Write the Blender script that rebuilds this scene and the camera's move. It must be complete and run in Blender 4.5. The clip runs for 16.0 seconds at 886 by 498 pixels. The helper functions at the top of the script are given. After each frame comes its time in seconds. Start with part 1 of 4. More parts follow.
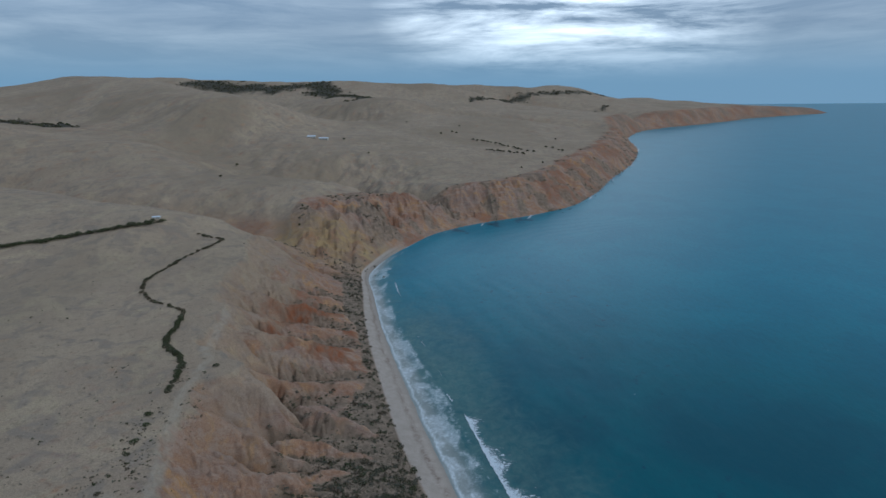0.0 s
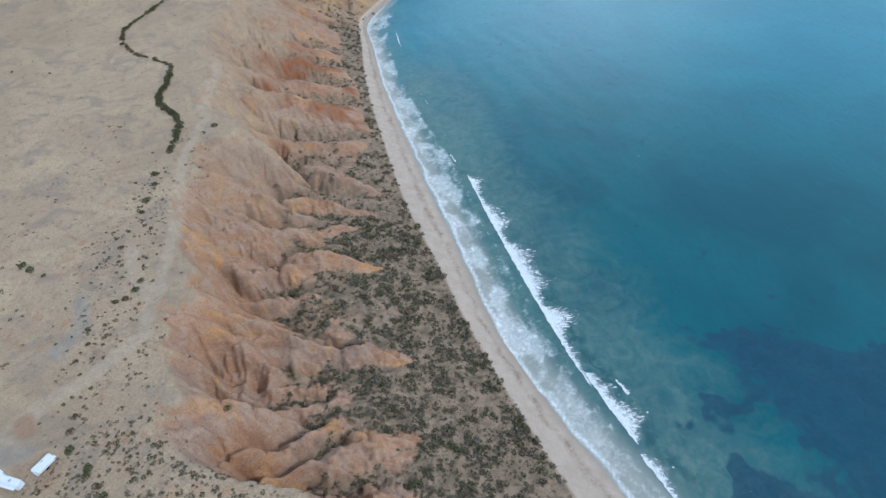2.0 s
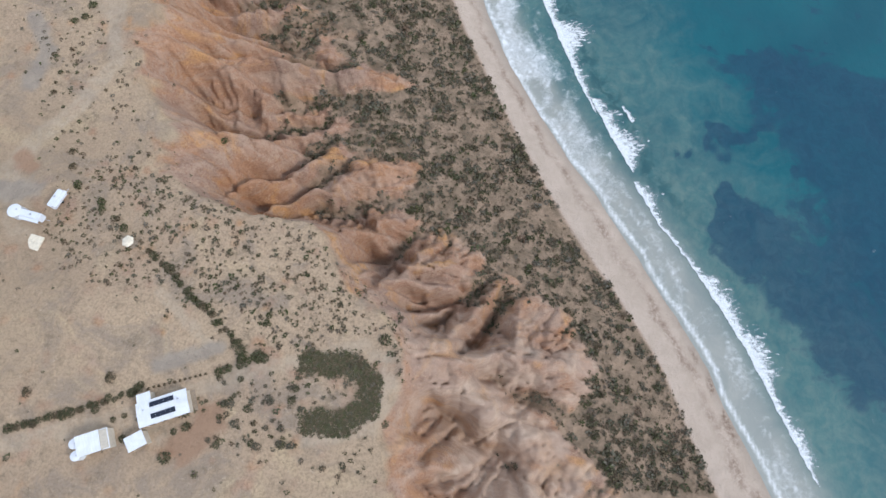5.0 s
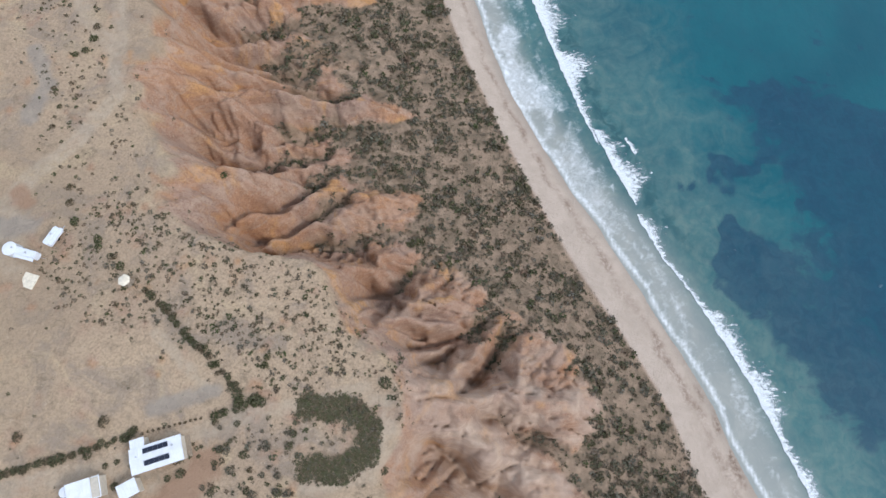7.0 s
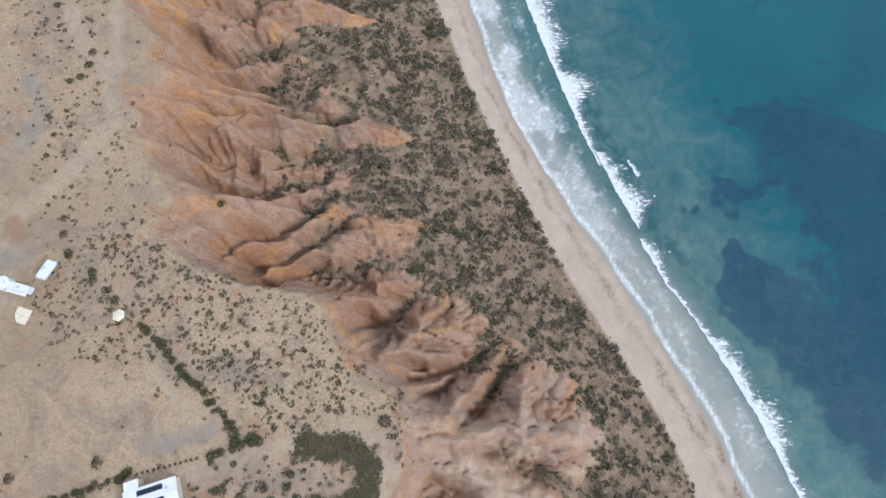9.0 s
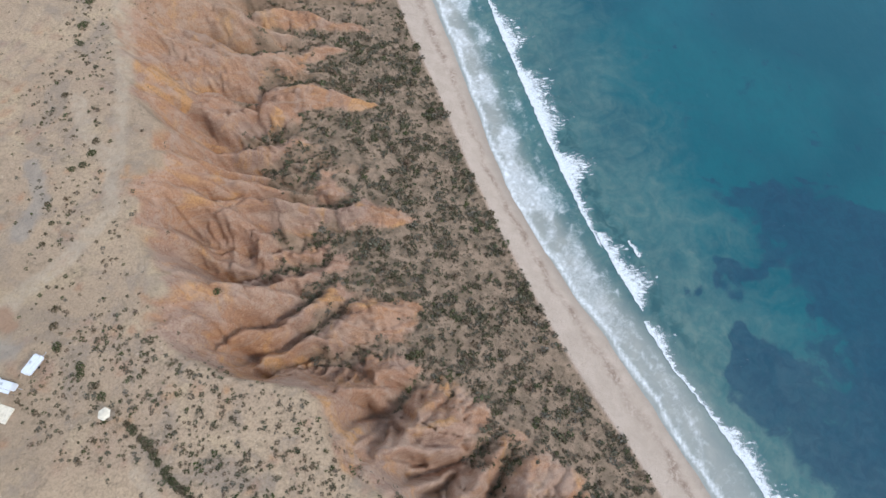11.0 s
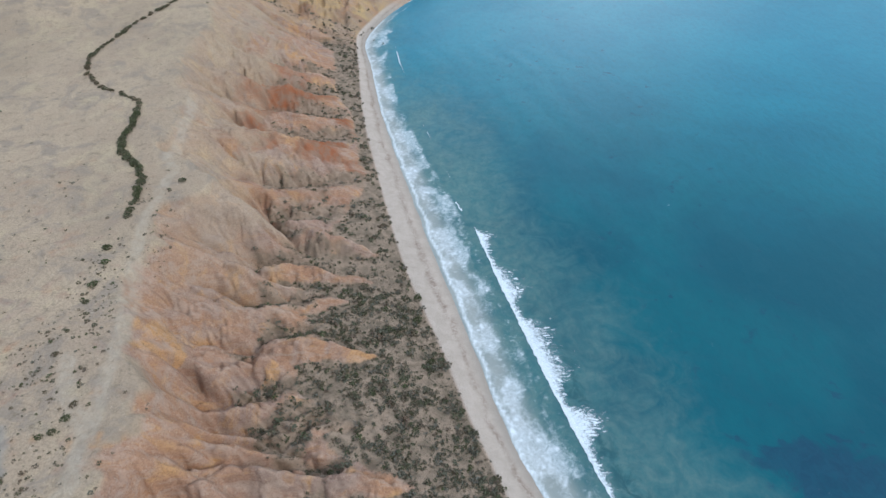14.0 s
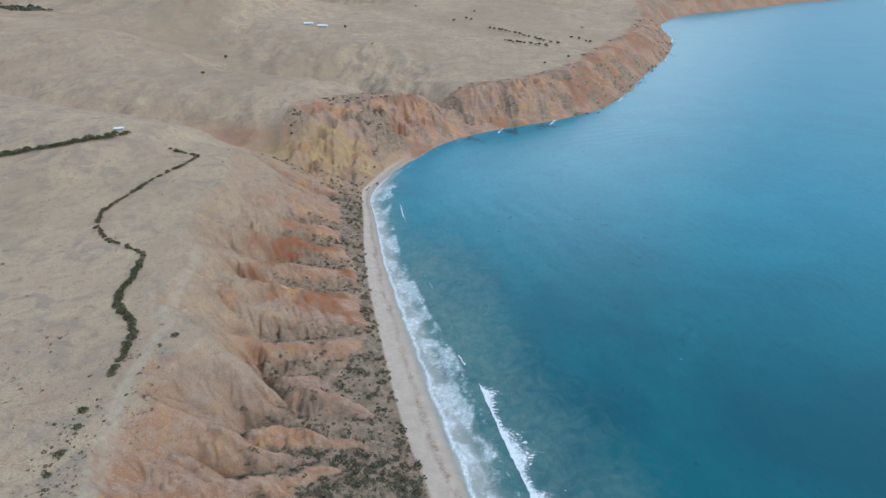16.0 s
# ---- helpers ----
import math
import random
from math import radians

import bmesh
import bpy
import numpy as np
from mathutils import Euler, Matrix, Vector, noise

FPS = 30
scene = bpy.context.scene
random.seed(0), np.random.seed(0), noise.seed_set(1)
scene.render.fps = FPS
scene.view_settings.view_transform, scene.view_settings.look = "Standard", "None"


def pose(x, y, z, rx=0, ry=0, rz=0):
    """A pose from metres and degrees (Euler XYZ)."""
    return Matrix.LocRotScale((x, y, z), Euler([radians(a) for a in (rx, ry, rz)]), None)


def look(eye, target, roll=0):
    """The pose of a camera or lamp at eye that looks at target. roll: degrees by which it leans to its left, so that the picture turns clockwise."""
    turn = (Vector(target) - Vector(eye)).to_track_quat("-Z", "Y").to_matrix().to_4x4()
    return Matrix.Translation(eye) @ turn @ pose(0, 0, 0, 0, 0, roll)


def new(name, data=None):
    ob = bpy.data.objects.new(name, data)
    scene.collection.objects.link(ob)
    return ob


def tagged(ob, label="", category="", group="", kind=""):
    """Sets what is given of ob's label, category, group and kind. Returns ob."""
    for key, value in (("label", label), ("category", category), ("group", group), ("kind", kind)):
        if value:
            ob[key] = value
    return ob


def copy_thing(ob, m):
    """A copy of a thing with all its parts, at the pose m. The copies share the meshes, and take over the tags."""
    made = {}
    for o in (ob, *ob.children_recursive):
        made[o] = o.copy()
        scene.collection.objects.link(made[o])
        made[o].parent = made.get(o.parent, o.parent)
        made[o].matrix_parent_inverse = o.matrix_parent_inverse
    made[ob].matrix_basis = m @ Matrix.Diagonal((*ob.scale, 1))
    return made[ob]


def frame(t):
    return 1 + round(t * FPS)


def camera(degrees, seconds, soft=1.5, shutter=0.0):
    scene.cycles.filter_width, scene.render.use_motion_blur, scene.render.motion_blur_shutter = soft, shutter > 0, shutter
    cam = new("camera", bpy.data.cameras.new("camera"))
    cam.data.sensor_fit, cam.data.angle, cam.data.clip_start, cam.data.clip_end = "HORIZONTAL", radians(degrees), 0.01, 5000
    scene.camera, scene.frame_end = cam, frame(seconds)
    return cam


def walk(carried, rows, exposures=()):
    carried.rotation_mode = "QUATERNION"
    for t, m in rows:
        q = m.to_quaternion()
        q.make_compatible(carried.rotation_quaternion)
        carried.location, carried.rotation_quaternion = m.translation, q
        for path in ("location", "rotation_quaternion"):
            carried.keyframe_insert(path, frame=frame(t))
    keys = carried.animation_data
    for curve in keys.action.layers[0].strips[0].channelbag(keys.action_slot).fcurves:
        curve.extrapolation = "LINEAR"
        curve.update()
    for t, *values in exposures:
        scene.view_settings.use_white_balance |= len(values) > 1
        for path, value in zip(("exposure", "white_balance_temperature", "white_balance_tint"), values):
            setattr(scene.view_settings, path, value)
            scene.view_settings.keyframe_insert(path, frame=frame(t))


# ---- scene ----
cam = camera(77.93, 16.0)
ROWS = [  # seconds, x, y, z, yaw, pitch, roll
    (0.0, 0.00, 0.00, 160.00, 0.00, -16.55, -0.39),
    (0.5, -0.02, 1.61, 159.92, 0.19, -24.31, -0.37),
    (1.0, 0.22, 3.11, 159.68, 0.39, -32.71, -0.27),
    (1.5, 0.64, 4.92, 159.70, 0.62, -39.90, -0.29),
    (2.0, 1.00, 6.49, 159.87, 0.84, -41.80, -0.38),
    (2.5, 1.19, 8.26, 159.89, 0.95, -41.92, -0.38),
    (3.0, 0.90, 10.03, 159.82, 0.99, -46.33, -0.39),
    (3.5, 1.06, 12.02, 159.95, 1.22, -56.14, -0.49),
    (4.0, 1.18, 14.50, 160.53, 1.49, -66.89, -0.51),
    (4.2, 1.05, 15.50, 160.63, 1.51, -70.27, -0.61),
    (4.7, 0.95, 17.40, 160.70, 1.40, -73.20, -0.45),
    (5.5, 0.70, 20.10, 160.80, 1.20, -72.60, -0.15),
    (6.5, 0.39, 23.04, 160.66, 1.06, -71.78, 0.09),
    (7.0, 0.38, 24.90, 160.64, 1.25, -71.73, -0.05),
    (7.5, 0.12, 26.67, 160.73, 0.98, -71.70, 0.21),
    (8.0, -0.02, 28.68, 160.77, 0.90, -71.78, 0.32),
    (8.5, -0.06, 30.60, 160.83, 0.88, -71.79, 0.29),
    (9.0, 0.02, 32.57, 160.82, 1.15, -71.60, 0.03),
    (9.5, -0.30, 34.51, 160.98, 0.92, -68.22, 0.27),
    (9.7, -0.39, 35.31, 161.19, 0.85, -66.90, 0.27),
    (10.2, -0.35, 37.30, 161.15, 0.90, -65.60, 0.20),
    (11.2, -0.25, 41.30, 161.20, 1.02, -65.50, 0.00),
    (11.8, -0.10, 43.76, 161.20, 1.12, -64.43, -0.15),
    (12.0, -0.27, 44.51, 161.25, 1.10, -63.42, -0.07),
    (12.5, -0.66, 46.24, 161.28, 0.83, -59.06, 0.13),
    (13.0, -0.87, 48.34, 160.85, 0.87, -53.33, 0.07),
    (13.5, -0.57, 50.40, 160.66, 1.06, -47.67, -0.10),
    (14.0, -0.44, 52.35, 160.79, 1.13, -42.41, -0.20),
    (14.5, -0.44, 54.37, 161.25, 1.14, -37.82, -0.13),
    (15.0, -0.73, 56.41, 161.16, 1.15, -33.74, -0.14),
    (15.5, -1.14, 58.66, 160.58, 1.14, -29.99, -0.09),
    (16.0, -1.30, 60.80, 160.27, 1.18, -27.57, -0.17),
]
def gaze(x, y, z, yaw, pitch, roll):
    """The pose of the camera from its eye and degrees of yaw (to the left), pitch (up) and roll."""
    a, p = radians(yaw), radians(pitch)
    eye = Vector((x, y, z))
    ahead = Vector((-math.sin(a) * math.cos(p), math.cos(a) * math.cos(p), math.sin(p)))
    return look(eye, eye + ahead, roll)


EXPOSURES = [(0.0, -1.0, 5450, 4), (0.5, -0.38, 5550, 5), (1.0, 0.0, 5650, 5), (1.5, 0.16, 5800, 6), (2.5, 0.20, 5900, 7), (4.0, 0.35, 6500, 13), (12.0, 0.40, 6450, 12), (14.0, 0.28, 5950, 7), (16.0, 0.14, 5850, 6)]
walk(cam, [(t, gaze(*r)) for t, *r in ROWS], EXPOSURES)

# ---- light: an overcast sky with a brighter patch ahead, over the sea ----
SUN_UP, SUN_TURN, BREAK_TURN = 38.0, 115.0, 12.0
world = bpy.data.worlds.new("world")
scene.world = world
world.use_nodes = True
wn, wl = world.node_tree.nodes, world.node_tree.links
wn.clear()


def wnode(kind, **values):
    n = wn.new(kind)
    for k, v in values.items():
        n.inputs[k].default_value = v
    return n


sky = wn.new("ShaderNodeTexSky")
sky.sky_type, sky.sun_disc = "NISHITA", False
sky.sun_elevation, sky.sun_rotation = radians(SUN_UP), radians(SUN_TURN)
sky_gain = wn.new("ShaderNodeMixRGB")
sky_gain.blend_type = "MULTIPLY"
sky_gain.inputs[0].default_value = 1.0
sky_gain.inputs[2].default_value = (0.10, 0.10, 0.10, 1)
wl.new(sky.outputs[0], sky_gain.inputs[1])
coord = wn.new("ShaderNodeTexCoord")
stretch = wn.new("ShaderNodeMapping")
stretch.inputs["Scale"].default_value = (1.0, 1.0, 7.0)
wl.new(coord.outputs["Generated"], stretch.inputs[0])
puffs = wnode("ShaderNodeTexNoise", Scale=4.0, Detail=9.0, Roughness=0.62, Distortion=0.35)
wl.new(stretch.outputs[0], puffs.inputs["Vector"])
deck = wn.new("ShaderNodeValToRGB")
deck.color_ramp.elements[0].position, deck.color_ramp.elements[0].color = 0.34, (0.38, 0.48, 0.62, 1)
deck.color_ramp.elements[1].position, deck.color_ramp.elements[1].color = 0.70, (0.72, 0.80, 0.90, 1)
wl.new(puffs.outputs[0], deck.inputs[0])
# a thin place in the cloud, low over the sea
aim = wn.new("ShaderNodeVectorMath")
aim.operation = "DOT_PRODUCT"
aim.inputs[1].default_value = (math.sin(radians(BREAK_TURN)) * math.cos(radians(11)), math.cos(radians(BREAK_TURN)) * math.cos(radians(11)), math.sin(radians(11)))
wl.new(coord.outputs["Generated"], aim.inputs[0])
glow = wn.new("ShaderNodeValToRGB")
glow.color_ramp.elements[0].position, glow.color_ramp.elements[0].color = 0.945, (0, 0, 0, 1)
glow.color_ramp.elements[1].position, glow.color_ramp.elements[1].color = 1.0, (2.2, 2.15, 2.05, 1)
wl.new(aim.outputs["Value"], glow.inputs[0])
bright = wn.new("ShaderNodeMixRGB")
bright.blend_type = "ADD"
thin = wn.new("ShaderNodeMapRange")
thin.inputs["From Min"].default_value, thin.inputs["From Max"].default_value = 0.38, 0.66
wl.new(puffs.outputs[0], thin.inputs["Value"])
wl.new(thin.outputs[0], bright.inputs[0])
wl.new(deck.outputs[0], bright.inputs[1])
wl.new(glow.outputs[0], bright.inputs[2])
cover = wn.new("ShaderNodeMixRGB")
cover.inputs[0].default_value = 0.82
wl.new(sky_gain.outputs[0], cover.inputs[1])
wl.new(bright.outputs[0], cover.inputs[2])
# the haze over the sea at the horizon
parts_of = wn.new("ShaderNodeSeparateXYZ")
wl.new(coord.outputs["Generated"], parts_of.inputs[0])
low = wn.new("ShaderNodeMapRange")
low.inputs["From Min"].default_value, low.inputs["From Max"].default_value = 0.0, 0.10
low.interpolation_type = "SMOOTHSTEP"
wl.new(parts_of.outputs["Z"], low.inputs["Value"])
hazed = wn.new("ShaderNodeMixRGB")
hazed.inputs[1].default_value = (0.32, 0.50, 0.66, 1)
wl.new(low.outputs[0], hazed.inputs[0])
wl.new(cover.outputs[0], hazed.inputs[2])
back = wnode("ShaderNodeBackground", Strength=1.27)
wl.new(hazed.outputs[0], back.inputs[0])
wout = wn.new("ShaderNodeOutputWorld")
wl.new(back.outputs[0], wout.inputs[0])

sun = new("sun", bpy.data.lights.new("sun", "SUN"))
sun.data.energy, sun.data.angle, sun.data.color = 1.25, radians(14), (1.0, 0.965, 0.91)
sun.matrix_world = look((0, 0, 300), (-300 * math.sin(radians(SUN_TURN)) * math.cos(radians(SUN_UP)), -300 * math.cos(radians(SUN_TURN)) * math.cos(radians(SUN_UP)), 300 - 300 * math.sin(radians(SUN_UP))))


# ---- numbers: noise, smooth steps, curves ----
def hashed(ix, iy, seed):
    h = (ix.astype(np.int64) * 374761393 + iy.astype(np.int64) * 668265263 + seed * 974634777) & 0x7FFFFFFF
    h = ((h ^ (h >> 13)) * 1274126177) & 0x7FFFFFFF
    return ((h ^ (h >> 16)) & 0xFFFF) / 65535.0


def value_noise(x, y, seed=0):
    fx, fy = np.floor(x), np.floor(y)
    tx, ty = x - fx, y - fy
    tx, ty = tx * tx * tx * (tx * (tx * 6 - 15) + 10), ty * ty * ty * (ty * (ty * 6 - 15) + 10)
    a, b = hashed(fx, fy, seed), hashed(fx + 1, fy, seed)
    c, d = hashed(fx, fy + 1, seed), hashed(fx + 1, fy + 1, seed)
    return (a * (1 - tx) + b * tx) * (1 - ty) + (c * (1 - tx) + d * tx) * ty


def fbm(x, y, seed=0, octaves=4, gain=0.5):
    total, weight, amp = 0.0, 0.0, 1.0
    for k in range(octaves):
        c, s = math.cos(0.6 + 1.1 * k) * 2**k, math.sin(0.6 + 1.1 * k) * 2**k
        total = total + amp * value_noise(c * x - s * y + 17.3 * k, s * x + c * y - 9.1 * k, seed + k)
        weight, amp = weight + amp, amp * gain
    return total / weight


def ridged(x, y, seed=0, octaves=3):
    return 1 - np.abs(2 * fbm(x, y, seed, octaves) - 1)


def billow(x, y, seed=0, octaves=2):
    """Rounded backs with sharp creases between them."""
    return np.abs(2 * fbm(x, y, seed, octaves, 0.35) - 1) * 2


def step(a, b, x):
    t = np.clip((x - a) / (b - a), 0, 1)
    return t * t * (3 - 2 * t)


def curve(points):
    """A smooth function of y through (y, value) pairs."""
    ys, vs = np.array(points, float).T
    slope = np.gradient(vs, ys)

    def at(y):
        y = np.clip(y, ys[0], ys[-1])
        k = np.clip(np.searchsorted(ys, y) - 1, 0, len(ys) - 2)
        h = ys[k + 1] - ys[k]
        t = (y - ys[k]) / h
        return ((2 * t**3 - 3 * t**2 + 1) * vs[k] + (t**3 - 2 * t**2 + t) * h * slope[k]
                + (3 * t**2 - 2 * t**3) * vs[k + 1] + (t**3 - t**2) * h * slope[k + 1])
    return at


def along(x, y, line):
    """The distance from a broken line, and how far along it (0 to 1) the nearest place is."""
    best, where = np.full(np.shape(x), 1e9), np.zeros(np.shape(x))
    n = len(line) - 1
    for k in range(n):
        (ax, ay), (bx, by) = line[k], line[k + 1]
        l2 = (bx - ax) ** 2 + (by - ay) ** 2
        t = np.clip(((x - ax) * (bx - ax) + (y - ay) * (by - ay)) / l2, 0, 1)
        d = np.hypot(x - ax - t * (bx - ax), y - ay - t * (by - ay))
        near = d < best
        best, where = np.where(near, d, best), np.where(near, (k + t) / n, where)
    return best, where


def blurred(z, n):
    for _ in range(n):
        for axis in (0, 1):
            z = (np.roll(z, 1, axis) + 2 * z + np.roll(z, -1, axis)) / 4
    return z


# ---- the coast: waterline, foot and brow of the cliffs ----
WATERLINE = [(-900, 900), (-300, 330), (-160, 180), (-70, 128), (0, 92), (18, 84), (38, 76), (60, 65), (80, 54), (98, 42), (116, 32), (136, 22), (164, 13), (187, 7),
             (232, -7), (289, -24), (349, -41), (411, -55), (450, -64), (500, -56), (555, -33), (607, -2), (648, 46), (683, 106), (732, 167), (801, 215),
             (965, 296), (1163, 398), (1427, 499), (1800, 600), (2125, 811), (2355, 1087), (2729, 1476), (3430, 2082), (3600, 1700), (4100, 700), (4900, 300)]
FOOT = [(-900, 850), (-300, 290), (-160, 150), (-70, 105), (10, 70), (33, 62), (50, 53), (65, 44), (83, 34), (104, 24), (122, 16), (144, 7), (167, -1), (214, -19), (264, -33),
        (341, -52), (411, -64), (461, -73)]
BROW = [(-900, 700), (-300, 180), (-160, 50), (-60, 8), (12, -10), (30, -10), (43, -17), (54, -30), (63, -40), (70, -62), (86, -71), (100, -79), (135, -82), (148, -91), (170, -102),
        (190, -103), (206, -106), (222, -93), (234, -106), (246, -121), (262, -121), (283, -126), (332, -143), (371, -140), (420, -150), (461, -150)]
TOP = [(-900, 40), (150, 39), (300, 42), (400, 49), (480, 47), (560, 46), (650, 40), (900, 40), (1200, 45), (1600, 60), (2200, 60), (3000, 48), (3430, 12), (4900, 60)]
shore_x, top_z = curve(WATERLINE), curve(TOP)


def cliff_lines(y):
    """x of the waterline, of the cliff's foot and of its brow."""
    s = shore_x(y)
    lean = np.hypot(1, np.clip((shore_x(y + 6) - shore_x(y - 6)) / 12, -3, 3))
    k = step(430, 490, y)
    f = curve(FOOT)(y) * (1 - k) + (s - 5 * lean) * k
    wobble = 26 * (fbm(y / 46, y * 0 + 3.3, 31, 3) - 0.5) + np.interp(y, [430, 520, 560, 620, 900, 4000], [68, 95, 105, 84, 72, 85])
    b = curve(BROW)(y) * (1 - k) + (s - wobble * lean) * k
    return s, f, b, lean


# where the bare clay ends and the scrub apron begins: spur noses reach down, drains reach up
APRON = [(-900, 780), (-300, 235), (-160, 105), (-70, 75), (0, 48), (12, 36), (19, 33), (25, 45), (38, 42), (47, 36), (55, 25), (60, 15), (66, 11), (72, -2), (76, -12), (81, -12), (86, -8), (91, -5), (96, -27),
         (101, -31), (106, -25), (111, -33), (116, -22), (121, -9), (126, -18), (130, -37), (136, -42), (140, -24), (144, -35)]
APRON_NORTH = [(149, -47), (160, -48), (167, -24), (173, -45), (184, -50), (191, -38), (197, -58), (203, -31), (209, -58), (214, -56), (219, -29), (225, -50), (240, -50), (262, -43), (277, -42), (296, -48), (320, -53),
               (340, -59), (367, -72), (420, -80), (470, -105), (4900, -105)]
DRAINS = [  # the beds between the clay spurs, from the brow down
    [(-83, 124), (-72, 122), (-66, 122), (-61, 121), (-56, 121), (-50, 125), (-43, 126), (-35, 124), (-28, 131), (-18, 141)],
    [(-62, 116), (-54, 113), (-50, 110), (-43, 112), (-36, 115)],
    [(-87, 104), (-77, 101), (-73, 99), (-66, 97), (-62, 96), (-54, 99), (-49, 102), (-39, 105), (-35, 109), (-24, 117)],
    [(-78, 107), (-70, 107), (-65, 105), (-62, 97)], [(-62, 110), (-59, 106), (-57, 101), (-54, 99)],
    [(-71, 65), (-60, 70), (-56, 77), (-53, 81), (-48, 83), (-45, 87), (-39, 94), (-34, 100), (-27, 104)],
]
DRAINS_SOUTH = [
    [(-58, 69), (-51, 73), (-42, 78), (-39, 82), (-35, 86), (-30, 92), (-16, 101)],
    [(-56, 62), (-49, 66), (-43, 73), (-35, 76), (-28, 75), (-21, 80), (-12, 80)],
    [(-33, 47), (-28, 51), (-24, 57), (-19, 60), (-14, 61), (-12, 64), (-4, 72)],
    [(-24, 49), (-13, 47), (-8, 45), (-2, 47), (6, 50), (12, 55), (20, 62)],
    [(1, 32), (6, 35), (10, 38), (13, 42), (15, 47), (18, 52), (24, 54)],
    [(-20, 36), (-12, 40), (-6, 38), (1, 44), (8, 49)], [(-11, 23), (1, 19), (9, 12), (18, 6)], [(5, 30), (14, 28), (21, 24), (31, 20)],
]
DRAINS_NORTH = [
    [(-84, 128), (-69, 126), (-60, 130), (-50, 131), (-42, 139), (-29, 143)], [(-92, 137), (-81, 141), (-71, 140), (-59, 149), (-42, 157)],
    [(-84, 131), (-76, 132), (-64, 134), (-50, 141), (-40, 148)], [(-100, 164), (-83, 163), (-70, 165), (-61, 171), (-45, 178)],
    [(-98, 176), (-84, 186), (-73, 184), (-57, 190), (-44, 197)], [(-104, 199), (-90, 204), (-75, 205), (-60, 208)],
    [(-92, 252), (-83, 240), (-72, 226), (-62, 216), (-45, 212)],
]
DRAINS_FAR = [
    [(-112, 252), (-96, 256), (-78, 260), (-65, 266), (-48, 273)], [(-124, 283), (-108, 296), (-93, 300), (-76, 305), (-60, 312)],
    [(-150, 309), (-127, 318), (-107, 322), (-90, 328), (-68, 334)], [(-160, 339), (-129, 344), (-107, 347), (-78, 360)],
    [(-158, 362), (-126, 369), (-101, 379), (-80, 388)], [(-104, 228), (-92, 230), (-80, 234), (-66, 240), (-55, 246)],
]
VALLEYS = [  # a line, its depth and its half width
    ([(-62, 425), (-105, 455), (-152, 494), (-195, 520), (-300, 545), (-520, 640), (-900, 760)], 40, 36),
    ([(60, 655), (10, 668), (-45, 690), (-105, 722), (-190, 768), (-330, 800)], 40, 22),
    ([(-150, 770), (-260, 800), (-420, 960), (-700, 1150), (-1200, 1300)], 42, 85),
    ([(480, 1500), (300, 1600), (0, 1750), (-400, 1900)], 34, 70),
    ([(760, 2150), (500, 2400), (100, 2600)], 40, 80),
    ([(-300, 260), (-500, 300), (-900, 420)], 16, 50),
    ([(-300, 1500), (-480, 1700), (-640, 2050), (-900, 2200)], 40, 120),
    ([(-560, 900), (-640, 820), (-800, 800)], 18, 40),
]
RISES = [  # a crest line, its height over the slope and its half width
    ([(-90, 640), (-180, 655), (-340, 690), (-700, 870), (-1300, 1150)], 18, 80),
    ([(-185, 400), (-260, 440), (-420, 490), (-800, 560)], 12, 55),
    ([(-330, 1020), (-560, 1250), (-800, 1500), (-1100, 1800)], 62, 180),
    ([(1000, 3050), (300, 2760), (-100, 2600), (-450, 2600), (-780, 2500), (-1500, 2450)], 62, 260),
    ([(-100, 1500), (-260, 1900), (-420, 2400)], 26, 150),
    ([(-900, 1050), (-1400, 1350), (-2200, 1500)], 30, 200),
    ([(360, 2900), (1290, 3250)], 24, 300),
]


def apron_x(y):
    k = step(136, 152, y)
    near = np.interp(y, *np.array(APRON, float).T)
    far = np.interp(y, *np.array(APRON_NORTH, float).T)
    return near * (1 - k) + far * k


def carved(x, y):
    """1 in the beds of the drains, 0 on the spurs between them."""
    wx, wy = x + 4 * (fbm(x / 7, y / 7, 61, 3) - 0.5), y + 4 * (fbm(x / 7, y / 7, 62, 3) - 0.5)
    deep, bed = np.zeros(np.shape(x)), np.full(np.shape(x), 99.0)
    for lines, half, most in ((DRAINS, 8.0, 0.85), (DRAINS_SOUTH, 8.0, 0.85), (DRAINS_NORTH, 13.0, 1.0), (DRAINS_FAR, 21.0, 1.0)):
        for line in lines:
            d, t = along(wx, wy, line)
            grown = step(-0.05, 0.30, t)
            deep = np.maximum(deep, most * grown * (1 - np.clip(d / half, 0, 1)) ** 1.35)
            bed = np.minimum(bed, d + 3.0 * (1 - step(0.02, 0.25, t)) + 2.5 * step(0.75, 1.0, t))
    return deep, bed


def brow_shape(x, y, u, ue):
    """How much of the cliff's height is left, from brow to foot: spurs and drains over a flat scrub apron."""
    v = np.clip(u + 0.06 * (fbm(x / 17, y / 12, 35, 3) - 0.5) * step(0.0, 0.03, u) * (1 - step(0.6, 0.9, u)), 0, 1)
    apron = 0.24 * (1 - v) ** 1.1
    scarp = 1 - 0.05 * step(0.004, 0.030, v)
    spur = scarp * np.clip(1 - v / ue, 0, 1) ** (0.92 - 0.24 * step(140, 210, y))
    drain = scarp * np.clip(1 - v / (0.72 * ue), 0, 1) ** 2.3
    return np.where(y < 440, apron + 0.76 * spur, 1 - v**1.55), np.where(y < 440, apron + 0.76 * drain, 1 - v**1.55)


